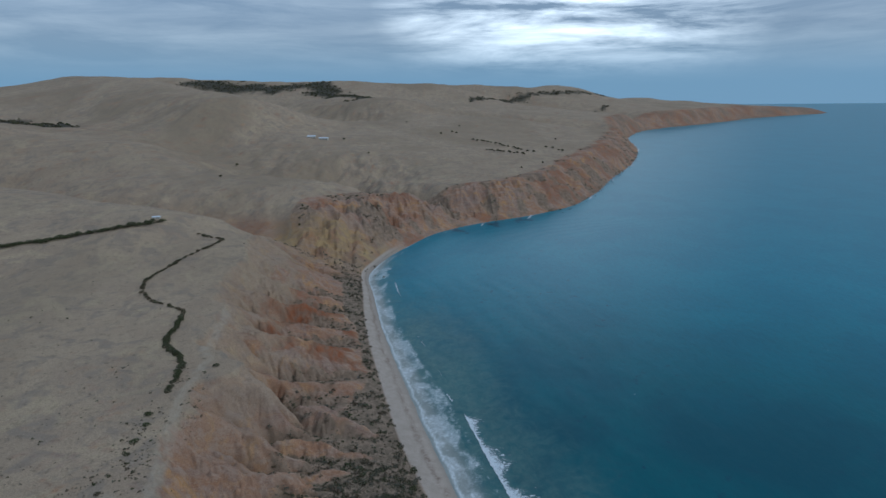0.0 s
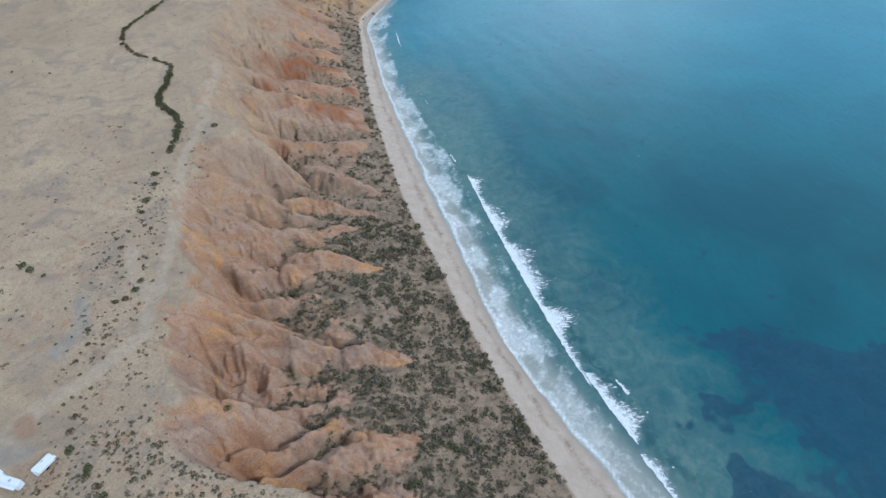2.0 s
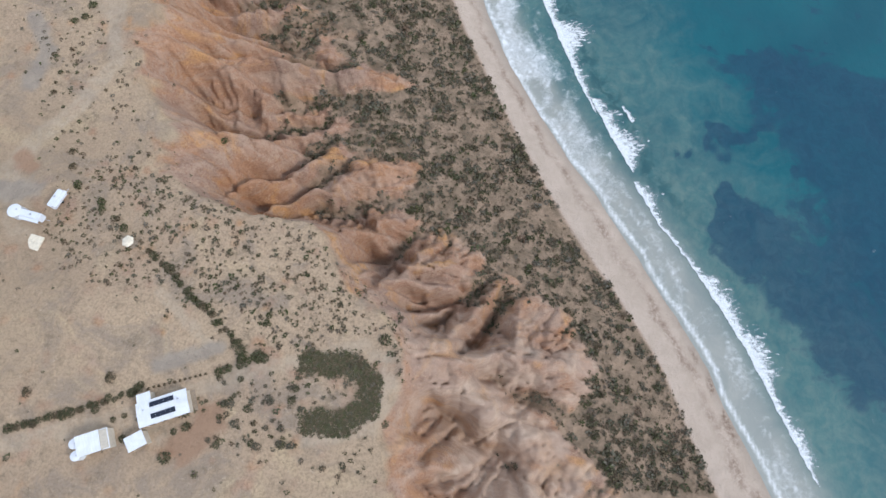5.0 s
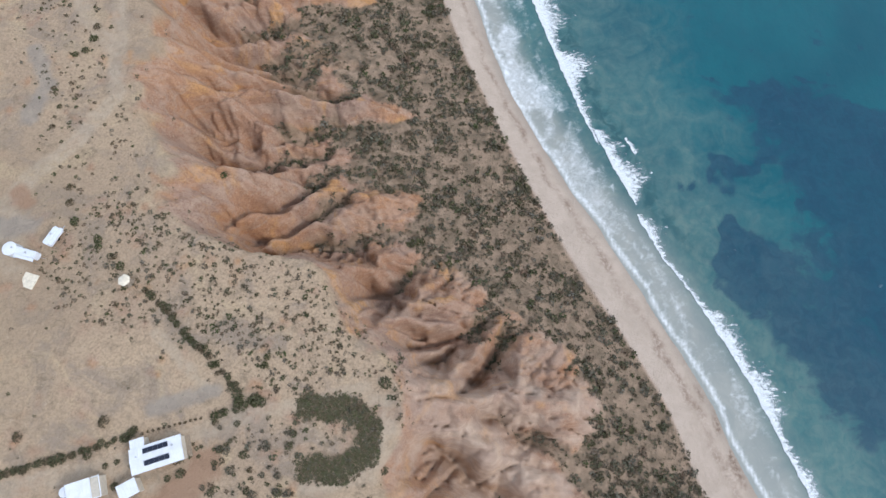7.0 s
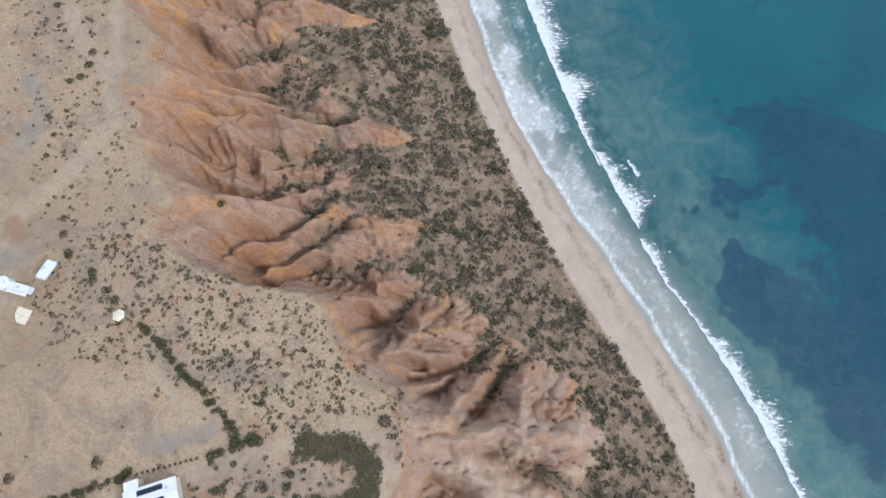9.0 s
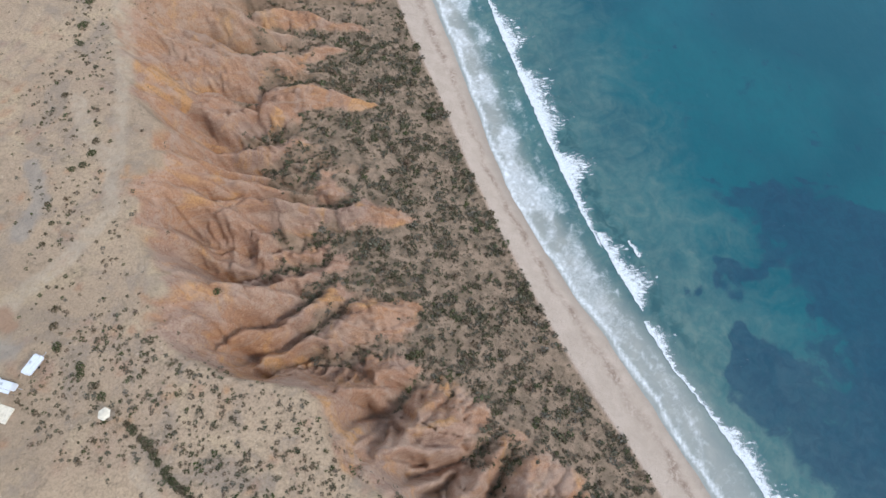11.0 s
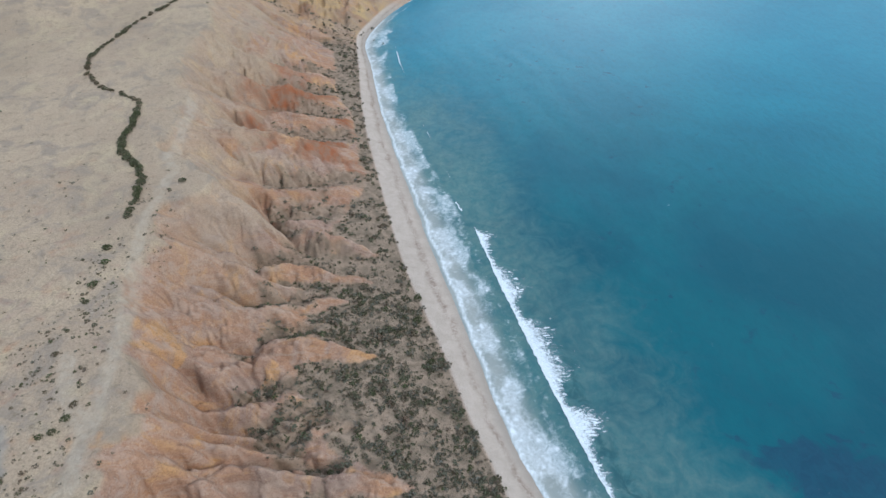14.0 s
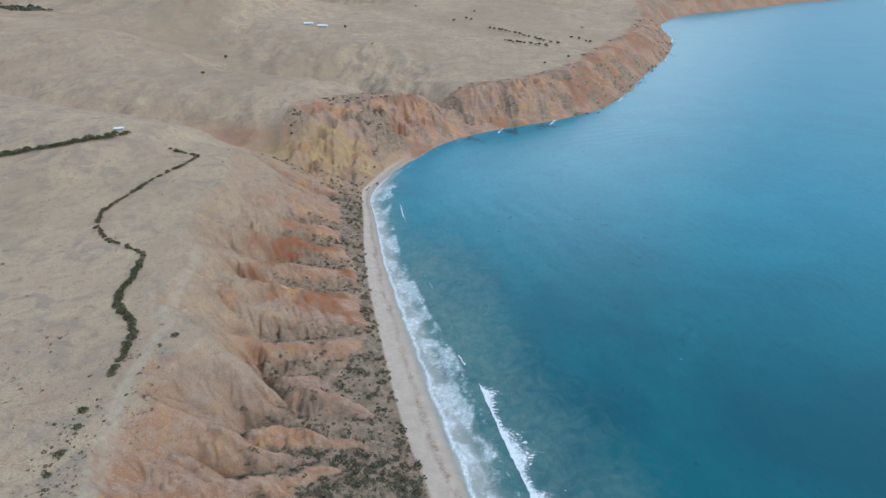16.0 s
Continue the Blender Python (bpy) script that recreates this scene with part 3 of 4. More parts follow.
# ---- the ground, one sheet from the camera to the far hills ----
LX = spaced([(-4600, 160), (-1500, 40), (-500, 10), (-175, 1.1), (-112, 0.52), (68, 0.55), (110, 2.0), (320, 12), (1100, 30), (2500, 110), (3000, 110)])
LY = spaced([(-900, 60), (-120, 8), (-12, 0.9), (6, 0.52), (190, 0.52), (300, 0.8), (470, 1.3), (720, 2.6), (1200, 9), (2200, 26), (4700, 90)])
ax, ay = np.meshgrid(LX, LY)
az, au, ain, aout = height(ax, ay)
s_x, f_x, b_x, _ = cliff_lines(ay)
TRACKS = [
    ([(-104, 140), (-98, 128), (-88, 118), (-86, 105), (-95, 88), (-101, 83), (-108, 68)], 2.0),
    ([(-122, 285), (-118, 262), (-116, 240), (-108, 228), (-108, 200), (-101, 172), (-93, 146), (-88, 120)], 1.8),
    ([(-160, -4), (-110, 5), (-89, 11), (-67, 17), (-50, 24), (-40, 27.5), (-27, 29.5), (-18, 33), (-12, 30), (-11, 23), (-15, 15.5), (-28, 13)], 1.6),
    ([(-60, 14), (-66, 17)], 2.5), ([(-180, 90), (-140, 84), (-104, 70), (-98, 58)], 2.4), ([(-64, 44), (-50, 32)], 1.0),
]
track = np.zeros_like(ax)
near = (ax > -220) & (ax < 60) & (ay > -60) & (ay < 330)
for line, half in TRACKS:
    d, _ = along(ax[near], ay[near], line)
    track[near] = np.maximum(track[near], 1 - step(half * 0.6, half * 1.5, d + 1.6 * (fbm(ax[near] / 3, ay[near] / 3, 81, 2) - 0.5)))
cliffs = step(430, 480, ay)
lump = fbm(ax / 9, ay / 9, 82, 4)
clay = step(0.004, 0.026, au + 0.05 * (fbm(ax / 4, ay / 4, 99, 3) - 0.5)) * (1 - 0.70 * step(150, 240, ay) * (1 - cliffs) * step(0.55, 0.15, au + 0.6 * (lump - 0.5)))
dip = sampled(hollow, ax, ay)
down = ax - apron_x(ay + 5 * (fbm(ax / 7, ay / 7, 79, 3) - 0.5))
green = step(-2.0, 3.0, down + 16 * np.clip(dip, -0.2, 0.7) * step(-34, -8, down) + 9 * (fbm(ax / 9, ay / 6, 80, 4) - 0.5)) * (1 - cliffs) * (au > 0.1)
green = np.maximum(green, 0.85 * step(0.42, 0.72, sampled(gdeep, ax, ay) + 0.7 * (fbm(ax / 6, ay / 5, 78, 3) - 0.5)) * (1 - cliffs))
green = np.maximum(green, cliffs * step(0.50, 0.62, fbm(ax / 24, ay / 24, 83, 4)) * (au > 0.02) * 0.8)
sand = step(0.985, 1.0, au) * (1 - cliffs * step(500, 560, ay))
ochre = np.exp(-(((ay - 490) / 38) ** 4)) * step(-200, -150, ax) * (0.45 + 0.55 * step(0.38, 0.56, fbm(ax / 14, ay / 14, 97, 3)))
green = green * (1 - 0.8 * ochre)
red_line = np.exp(-(((ay - 314) / 56) ** 2)) * step(0.15, 0.35, au) * (1 - step(0.85, 0.97, au))
red = np.clip(red_line * 1.2 * step(0.36, 0.54, fbm(ax / 16, ay / 9, 84, 3)) + cliffs * 0.6 * step(0.50, 0.64, fbm(ax / 40, ay / 30, 85, 3)), 0, 1)
wetness = step(7.0, 0.5, (s_x - ax)) * sand
width = np.maximum(s_x - f_x, 1)
frac = np.clip((ax - f_x) / width, 0, 1.5)
wob = (fbm(ax / 6, ay / 6, 86, 3) - 0.5)
wrack = 0.75 * np.exp(-(((frac - 0.50 + 0.26 * wob) / 0.085) ** 2)) * (0.45 + 0.55 * step(0.35, 0.6, fbm(ax / 4, ay / 6, 87, 3))) * (au >= 1) * (frac < 1)
wrack = np.maximum(wrack, np.exp(-(((ax - np.interp(ay, [0, 16, 50, 75], [86, 80, 68.5, 55])) / 1.3) ** 2)) * step(8, 16, ay) * step(70, 52, ay) * step(0.42, 0.6, fbm(ax / 2.5, ay / 5, 88, 3)))
wood = np.zeros_like(ax)
for line, half in (([(-1000, 2380), (-700, 2330), (-548, 2420), (-360, 2100), (-270, 1980)], 75), ([(-900, 1180), (-730, 1070)], 40), ([(120, 2350), (420, 2600), (800, 2800)], 22), ([(560, 2250), (700, 2400)], 16)):
    d, _ = along(ax, ay, line)
    wood = np.maximum(wood, step(1.0, 0.55, d / half + 1.5 * (fbm(ax / 60, ay / 60, 89, 4) - 0.5)))
# cut scars in the hillside gullies
scar = np.zeros_like(ax)
for line, depth, half in VALLEYS[:2]:
    d, t = along(ax, ay, line)
    scar = np.maximum(scar, (1 - step(half * 0.35, half * 0.95, d)) * (1 - step(0.35, 0.75, t)) * (au <= 0.02) * (ain > 0))
clay = np.maximum(clay, scar)
red = np.clip(np.maximum(red * (1 - 0.8 * ochre), 0.75 * scar * (ay > 580)), 0, 1)
mat_d, _ = along(ax, ay, [(-28, 29), (-20, 29), (-16, 25), (-16, 20), (-20, 17), (-27, 17)])
mat_d = mat_d + 1.2 * (fbm(ax / 2, ay / 2, 112, 2) - 0.5)
ground = new("ground", mesh_of("ground", np.stack([ax, ay, az], -1).reshape(-1, 3), grid_faces(*ax.shape)))
attribute(ground.data, "cover", np.stack([clay, np.maximum(green * (1 - sand), 0.85 * (1 - step(0.8, 1.25, mat_d / 3.0))), sand, red], -1).reshape(-1, 4))
attribute(ground.data, "marks", np.stack([track, np.clip(wrack, 0, 1) * 0.85, wetness, wood], -1).reshape(-1, 4))
ground.data.materials.append(GROUND)
stone, rusty = np.zeros_like(ax), np.zeros_like(ax)
for field, line, half in ((stone, [(-112, 67), (-99, 68.5)], 3.4), (stone, [(-61, 28), (-49, 32)], 1.8), (stone, [(-109, 118), (-104, 108), (-106, 98)], 2.6), (rusty, [(-103, 77), (-101, 75)], 2.2), (rusty, [(-54, 11), (-48, 17)], 3.6)):
    d, _ = along(ax[near], ay[near], line)
    field[near] = np.maximum(field[near], 0.8 * (1 - step(0.5, 1.25, d / half + 0.9 * (fbm(ax[near] / 2.2, ay[near] / 2.2, 98, 3) - 0.5))))
pale = 0.75 * step(62, 20, ay + 30 * (lump - 0.5)) * step(-22, 8, ax + 14 * (lump - 0.5)) * step(0.30, 0.55, fbm(ax / 11, ay / 7, 101, 3))
attribute(ground.data, "tone", np.stack([ochre, stone, rusty, pale], -1).reshape(-1, 4))
tagged(ground, "dry grass plateau, eroded orange clay cliffs and pale sand beach", "ground", kind="structure")


def on_ground(field, x, y):
    """A field of the ground sheet at a place."""
    i = np.clip(np.searchsorted(LX, x) - 1, 0, len(LX) - 2)
    j = np.clip(np.searchsorted(LY, y) - 1, 0, len(LY) - 2)
    tx, ty = (x - LX[i]) / (LX[i + 1] - LX[i]), (y - LY[j]) / (LY[j + 1] - LY[j])
    return (field[j, i] * (1 - tx) + field[j, i + 1] * tx) * (1 - ty) + (field[j + 1, i] * (1 - tx) + field[j + 1, i + 1] * tx) * ty


def z_at(x, y):
    return float(on_ground(az, np.array([x]), np.array([y]))[0])


# ---- the sea ----
WX = spaced([(-800, 60), (-120, 3), (-80, 1.0), (135, 1.0), (280, 8), (1200, 60), (4700, 260)])
WY = spaced([(-1200, 80), (-60, 4), (-5, 1.0), (330, 1.0), (700, 4), (1200, 20), (4700, 200)])
wx, wy = np.meshgrid(WX, WY)
off = (wx - shore_x(wy)) / np.hypot(1, np.clip((shore_x(wy + 6) - shore_x(wy - 6)) / 12, -3, 3))
BREAK = [(0, 101), (18, 94), (40, 85), (64, 71), (83, 60), (96, 51), (110, 46), (138, 34), (175, 25), (206, 16), (244, 6), (300, -14), (380, -38), (440, -48), (500, -46)]
surf = wx - curve(BREAK)(wy)
calm = step(470, 540, wy)
wn_a = fbm(wx / 26, wy / 26, 91, 4)
# deep grows with distance, not depth: far water brightened by painted sky reflection
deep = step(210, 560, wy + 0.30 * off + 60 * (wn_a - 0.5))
shoal = 0.62 * np.exp(-((np.maximum(off, 0) / 26.0) ** 1.6))
ux, uy = wx + 34 * (fbm(wx / 15, wy / 15, 121, 4) - 0.5), wy + 34 * (fbm(wx / 15, wy / 15, 122, 4) - 0.5)
for a, b, r in ((76, 104, 14), (82, 88, 12), (96, 62, 12), (66, 132, 9), (112, 30, 14)):
    shoal = np.maximum(shoal, 0.55 * np.exp(-((ux - a) ** 2 + (uy - b) ** 2) / r**2))
shoal = np.maximum(shoal, 0.56 * (1 - step(14, 92, off + 26 * (wn_a - 0.5))) * step(470, 330, wy)) * (1 - 0.75 * calm)
thin_water = np.exp(-((np.maximum(off, 0) / np.interp(wy, [0, 60, 110, 170, 400], [13, 13, 11, 9, 7])) ** 2)) * (1 - 0.8 * calm)
rip = np.exp(-(((surf - 13 + 5 * (wn_a - 0.5)) / 5.0) ** 2)) * step(70, 95, wy) * step(215, 150, wy)
WEEDS = [(104, 128, 9), (116, 122, 12), (131, 114, 13), (98, 112, 6), (92, 84, 6), (100, 74, 9), (110, 56, 13), (128, 88, 18), (118, 100, 12), (122, 32, 16), (146, 62, 22), (150, 122, 12), (152, 96, 18), (82, 100, 4), (88, 118, 5), (124, 140, 5), (18, 612, 13), (57, 645, 13), (98, 661, 13)]
weed = sum(0.95 * np.exp(-(((ux - a) ** 2 + (uy - b) ** 2) / r**2)) for a, b, r in WEEDS)
clumps = step(0.70, 0.78, fbm(wx / 6, wy / 6, 93, 3)) * step(45, 80, off) * (1 - step(150, 280, off))
weed = np.clip(weed, 0, 1.0) + 0.45 * clumps
swash = fbm(wx / 11, wy / 11, 95, 3)
wash_foam = 0.7 * np.exp(-(((off + 0.8 - 3.0 * (swash - 0.5)) / 1.3) ** 2)) + 0.5 * np.exp(-(((off - 4.5 - 6.0 * (swash - 0.4)) / 1.4) ** 2)) * step(0.35, 0.6, fbm(wx / 9, wy / 14, 96, 3))
sheet = step(-3, 0, off) * (1 - step(-1.0, 3.0, surf)) * (0.22 + 0.34 * step(0.32, 0.66, fbm(wx / 6, wy / 10, 92, 4))) * np.interp(wy, [0, 60, 110, 140, 500], [0.7, 0.7, 0.9, 1.05, 1.0]) * (1 - 0.8 * calm)
back_foam = (0.30 + 0.35 * np.exp(-(((wy - 116) / 28) ** 2))) * np.exp(-np.maximum(surf, 0) / 5.5) * (surf > -1) * step(0.34, 0.56, fbm(wx / 5 + 40, wy / 9, 94, 3)) * step(5, 15, wy) * (1 - step(210, 260, wy))
foam = np.clip(np.maximum(np.maximum(wash_foam, sheet), back_foam), 0, 1) * (off > -6) * (off < 60)
swell = 0.75 * step(3.0, -4.0, off + 2.0 * (swash - 0.5)) * (1 - calm) + 0.06 * np.sin(off / 3.4 + 6 * wn_a) * step(4, 30, off) * (1 - step(90, 200, off))
sea = new("sea", mesh_of("sea", np.stack([wx, wy, 0.05 + swell], -1).reshape(-1, 3), grid_faces(*wx.shape)))
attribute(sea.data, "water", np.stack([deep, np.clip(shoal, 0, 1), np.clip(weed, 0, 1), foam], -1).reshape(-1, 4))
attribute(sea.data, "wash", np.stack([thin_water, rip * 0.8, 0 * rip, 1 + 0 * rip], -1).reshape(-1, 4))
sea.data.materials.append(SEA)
tagged(sea, "calm turquoise sea with pale shallows, dark weed beds and surf foam", "sea", kind="structure")


# ---- building blocks ----
def part(name, bm, material, parent=None, label="", smooth=False):
    """Links a bmesh as one mesh object under a thing or a part."""
    me = bpy.data.meshes.new(name)
    bm.to_mesh(me)
    bm.free()
    me.materials.append(material)
    if smooth:
        me.polygons.foreach_set("use_smooth", [True] * len(me.polygons))
    ob = new(name, me)
    ob.parent = parent
    return tagged(ob, label)


def box(x, y, z, sx, sy, sz, bevel=0.0, bm=None):
    """A box centred on x, y, its base at z."""
    bm = bm or bmesh.new()
    made = bmesh.ops.create_cube(bm, size=1, matrix=Matrix.Translation((x, y, z + sz / 2)) @ Matrix.Diagonal((sx, sy, sz, 1)))
    if bevel:
        edges = {e for v in made["verts"] for e in v.link_edges}
        bmesh.ops.bevel(bm, geom=list(edges), offset=bevel, segments=2, affect="EDGES")
    return bm


def drum(x, y, z, r, h, top=None, sides=24, bm=None, tilt=None):
    bm = bm or bmesh.new()
    m = Matrix.Translation((x, y, z + h / 2))
    if tilt is not None:
        m = m @ tilt
    bmesh.ops.create_cone(bm, cap_ends=True, segments=sides, radius1=r, radius2=r if top is None else top, depth=h, matrix=m)
    return bm


def leafy(seed, count, size, squat=0.75, spread=1.0):
    """The vertices and faces of a crown of many small leaf clumps, about 1 m in radius, with gaps and an uneven edge."""
    rng = np.random.default_rng(seed)
    d = rng.normal(size=(count, 3))
    d /= np.linalg.norm(d, axis=1)[:, None]
    d[:, 2] = np.abs(d[:, 2])
    lobes = rng.normal(size=(5, 3))
    lobes /= np.linalg.norm(lobes, axis=1)[:, None]
    reach = 0.62 + 0.38 * np.max(d @ lobes.T, axis=1) + rng.normal(0, 0.08, count)
    c = d * (reach * rng.uniform(0.45, 1.0, count) ** 0.5)[:, None] * (spread, spread, squat)
    a, b = rng.normal(size=(count, 3)), rng.normal(size=(count, 3))
    a /= np.linalg.norm(a, axis=1)[:, None]
    b -= a * (a * b).sum(1)[:, None]
    b /= np.linalg.norm(b, axis=1)[:, None]
    s = size * rng.uniform(0.6, 1.3, count)[:, None]
    v = np.stack([c - a * s, c - b * s * 0.7, c + a * s, c + b * s * 0.7], 1).reshape(-1, 3)
    v[:, 2] = np.maximum(v[:, 2], 0.02)
    return v, np.arange(count * 4).reshape(-1, 4)


def scattered(name, spots, radii, tints, templates, material, label, category, flat=1.0):
    """One mesh of many bushes, each a turned and scaled template."""
    rng = np.random.default_rng(len(spots))
    which = rng.integers(0, len(templates), len(spots))
    verts, faces, cols, n = [], [], [], 0
    for k, (tv, tf) in enumerate(templates):
        mine = np.nonzero(which == k)[0]
        if not len(mine):
            continue
        turn = rng.uniform(0, 2 * np.pi, len(mine))
        c, s, r = np.cos(turn)[:, None], np.sin(turn)[:, None], radii[mine][:, None]
        x = (tv[None, :, 0] * c - tv[None, :, 1] * s) * r + spots[mine, 0:1]
        y = (tv[None, :, 0] * s + tv[None, :, 1] * c) * r + spots[mine, 1:2]
        z = tv[None, :, 2] * r * flat + spots[mine, 2:3] - 0.05
        verts.append(np.stack([x, y, z], -1).reshape(-1, 3))
        faces.append((tf[None] + (n + np.arange(len(mine)) * len(tv))[:, None, None]).reshape(-1, tf.shape[1]))
        cols.append(np.repeat(tints[mine], len(tv), axis=0))
        n += len(mine) * len(tv)
    me = mesh_of(name, np.concatenate(verts), np.concatenate(faces), smooth=False)
    attribute(me, "tint", np.concatenate(cols))
    me.materials.append(material)
    return tagged(new(name, me), label, category, kind="stuff")


# ---- scrub on the slopes ----
rng = np.random.default_rng(11)
SMALL = [leafy(100 + k, 26, 0.30, 0.6) for k in range(6)]


def strewn(count, x0, x1, y0, y1, density):
    x, y = rng.uniform(x0, x1, count), rng.uniform(y0, y1, count)
    keep = rng.uniform(size=count) < density(x, y)
    x, y = x[keep], y[keep]
    return np.stack([x, y, on_ground(az, x, y)], -1)


def tint_of(n, grey, green, brown):
    """Per bush: how grey, how bright green and how brown its leaves are."""
    t = np.zeros((n, 4))
    t[:, 0] = np.clip(rng.normal(grey, 0.3, n), 0, 1)
    t[:, 1] = np.clip(rng.normal(green, 0.25, n), 0, 1) * (rng.uniform(size=n) < 0.5)
    t[:, 2] = np.clip(rng.normal(brown, 0.25, n), 0, 1) * (rng.uniform(size=n) < 0.6)
    return t


def scrub_cover(x, y):
    g = on_ground(green * (1 - sand), x, y)
    return np.clip(g * (0.16 + 0.84 * step(0.41, 0.56, fbm(x / 4.5, y / 3.8, 110, 4))) * step(0.008, 0.04, np.abs(fbm(x / 17, y / 13, 116, 3) - 0.5)), 0, 1)


near_scrub = strewn(62000, -90, 80, 0, 200, scrub_cover)
scattered("slope_scrub", near_scrub, np.clip(rng.lognormal(-0.60, 0.48, len(near_scrub)), 0.22, 1.7), tint_of(len(near_scrub), 0.42, 0.22, 0.3), SMALL, LEAF, "low grey-green coastal scrub on the foot of the clay slopes", "scrub")
heath = strewn(60000, -90, 80, 0, 210, lambda x, y: on_ground(green * (1 - sand), x, y) * (0.22 + 0.5 * step(0.36, 0.6, fbm(x / 8, y / 8, 114, 3))))
scattered("low_heath", heath, rng.uniform(0.18, 0.42, len(heath)), tint_of(len(heath), 0.6, 0.05, 0.55), [leafy(130 + k, 8, 0.45, 0.45) for k in range(4)], LEAF, "low grey and brown heath between the bushes", "heath")
far_scrub = strewn(26000, -150, 20, 200, 470, scrub_cover)
scattered("slope_scrub", far_scrub, np.clip(rng.lognormal(-0.45, 0.42, len(far_scrub)), 0.3, 1.7), tint_of(len(far_scrub), 0.4, 0.15, 0.3), SMALL, LEAF, "low olive coastal scrub behind the beach", "scrub")


def tuft_cover(x, y):
    d, _ = along(x, y, [(-78, 62), (-58, 56), (-42, 48), (-30, 40), (-22, 36)])
    e, _ = along(x, y, [(-108, 205), (-104, 170), (-106, 140), (-96, 112), (-86, 84), (-80, 68)])
    f, _ = along(x, y, [(-46, 20), (-36, 14), (-24, 8)])
    flat = on_ground(au, x, y) < 0.06
    amount = 0.95 * (1 - step(9, 19, d)) + 0.28 * (1 - step(6, 16, e)) + 0.35 * (1 - step(5, 11, f)) + 0.016 + 0.06 * step(0.55, 0.7, fbm(x / 22, y / 22, 113, 3))
    return amount * flat * (1 - on_ground(track, x, y)) * (0.3 + step(0.36, 0.6, fbm(x / 5, y / 5, 111, 3)))


tufts = np.concatenate([strewn(26000, -150, 0, 0, 220, tuft_cover), strewn(16000, -330, -90, 60, 430, tuft_cover)])
scattered("low_bush", tufts, np.clip(rng.lognormal(-0.9, 0.4, len(tufts)), 0.18, 0.95), tint_of(len(tufts), 0.35, 0.35, 0.35), SMALL, LEAF, "scattered low dry bushes on the sandy clifftop", "bush")
# a rounded patch of dense ground cover beside the turning loop
def patch_cover(x, y):
    d, t = along(x, y, [(-29, 29), (-20, 29), (-15.5, 25), (-15.5, 20), (-20, 16.5), (-28, 16.5)])
    return (1 - step(1.2, 3.4, d + 1.5 * (fbm(x / 2, y / 2, 112, 2) - 0.5)))


mat_spots = strewn(9000, -34, -10, 11, 34, patch_cover)
scattered("ground_cover", mat_spots, rng.uniform(0.3, 0.6, len(mat_spots)), tint_of(len(mat_spots), 0.05, 0.35, 0.35), SMALL, LEAF, "dense olive ground cover mat beside the track", "ground cover", flat=0.55)
wooded = strewn(60000, -1700, 900, 480, 3000, lambda x, y: on_ground(wood, x, y) * 0.9)
scattered("far_woods", wooded, rng.uniform(2.5, 5.0, len(wooded)), tint_of(len(wooded), 0.1, 0.1, 0.1), [leafy(140 + k, 9, 0.6, 0.8) for k in range(3)], LEAF, "dark patches of woodland on the far hills", "woodland")
cliff_bush = strewn(22000, -170, 560, 440, 1500, lambda x, y: on_ground(green, x, y) * (on_ground(au, x, y) > 0.02) * 0.8)
scattered("cliff_scrub", cliff_bush, rng.uniform(0.8, 2.2, len(cliff_bush)), tint_of(len(cliff_bush), 0.3, 0.05, 0.35), [leafy(150 + k, 10, 0.5, 0.7) for k in range(3)], LEAF, "dark scrub on the far red cliffs", "scrub")


# ---- single shrubs and trees ----
def shrub_kind(seed, tint, leaves=150, size=0.15):
    """A shrub about 2 m across: a leafy crown over a few stems."""
    base = new("shrub")
    v, f = leafy(seed, leaves, size, 0.8)
    me = mesh_of("crown", v + (0, 0, 0.12), f, smooth=False)
    attribute(me, "tint", np.tile(tint, (len(v), 1)) + np.repeat(np.random.default_rng(seed).normal(0, 0.08, (len(f), 4)), 4, axis=0))
    me.materials.append(LEAF)
    new("crown", me).parent = base
    bm = bmesh.new()
    for k in range(4):
        a = seed + k * 1.57
        drum(0.12 * math.cos(a), 0.12 * math.sin(a), -0.25, 0.05, 0.85, 0.02, 6, bm, Euler((0.4 * math.sin(a), 0.4 * math.cos(a), 0)).to_matrix().to_4x4())
    part("stems", bm, BARK, base)
    return base


KINDS = [shrub_kind(201, (0.05, 0.45, 0.0, 1)), shrub_kind(202, (0.12, 0.2, 0.1, 1)), shrub_kind(203, (0.0, 0.05, 0.45, 1)), shrub_kind(204, (0.55, 0.0, 0.1, 1)), shrub_kind(205, (0.1, 0.8, 0.0, 1))]
KIND_LABELS = ["dark green rounded shrub on the dry clifftop", "dense olive hedge shrub on dry grass", "brownish half-dry shrub beside the dirt track", "grey-leaved saltbush on bare sandy soil", "bright green shrub on the dry slope"]
used = set()


def shrub(x, y, r, kind, group=""):
    m = Matrix.Translation((x, y, z_at(x, y) - 0.05)) @ Euler((0, 0, (x * 7.3 + y * 3.1) % 6.28)).to_matrix().to_4x4()
    if kind not in used:
        used.add(kind)
        ob = KINDS[kind]
        ob.matrix_basis = m @ Matrix.Scale(r, 4)
    else:
        ob = copy_thing(KINDS[kind], m)
        ob.scale = (r, r, r * (0.8 + 0.4 * ((x * 1.7 + y) % 1.0)))
    tagged(ob, KIND_LABELS[kind], "shrub", group)
    return ob


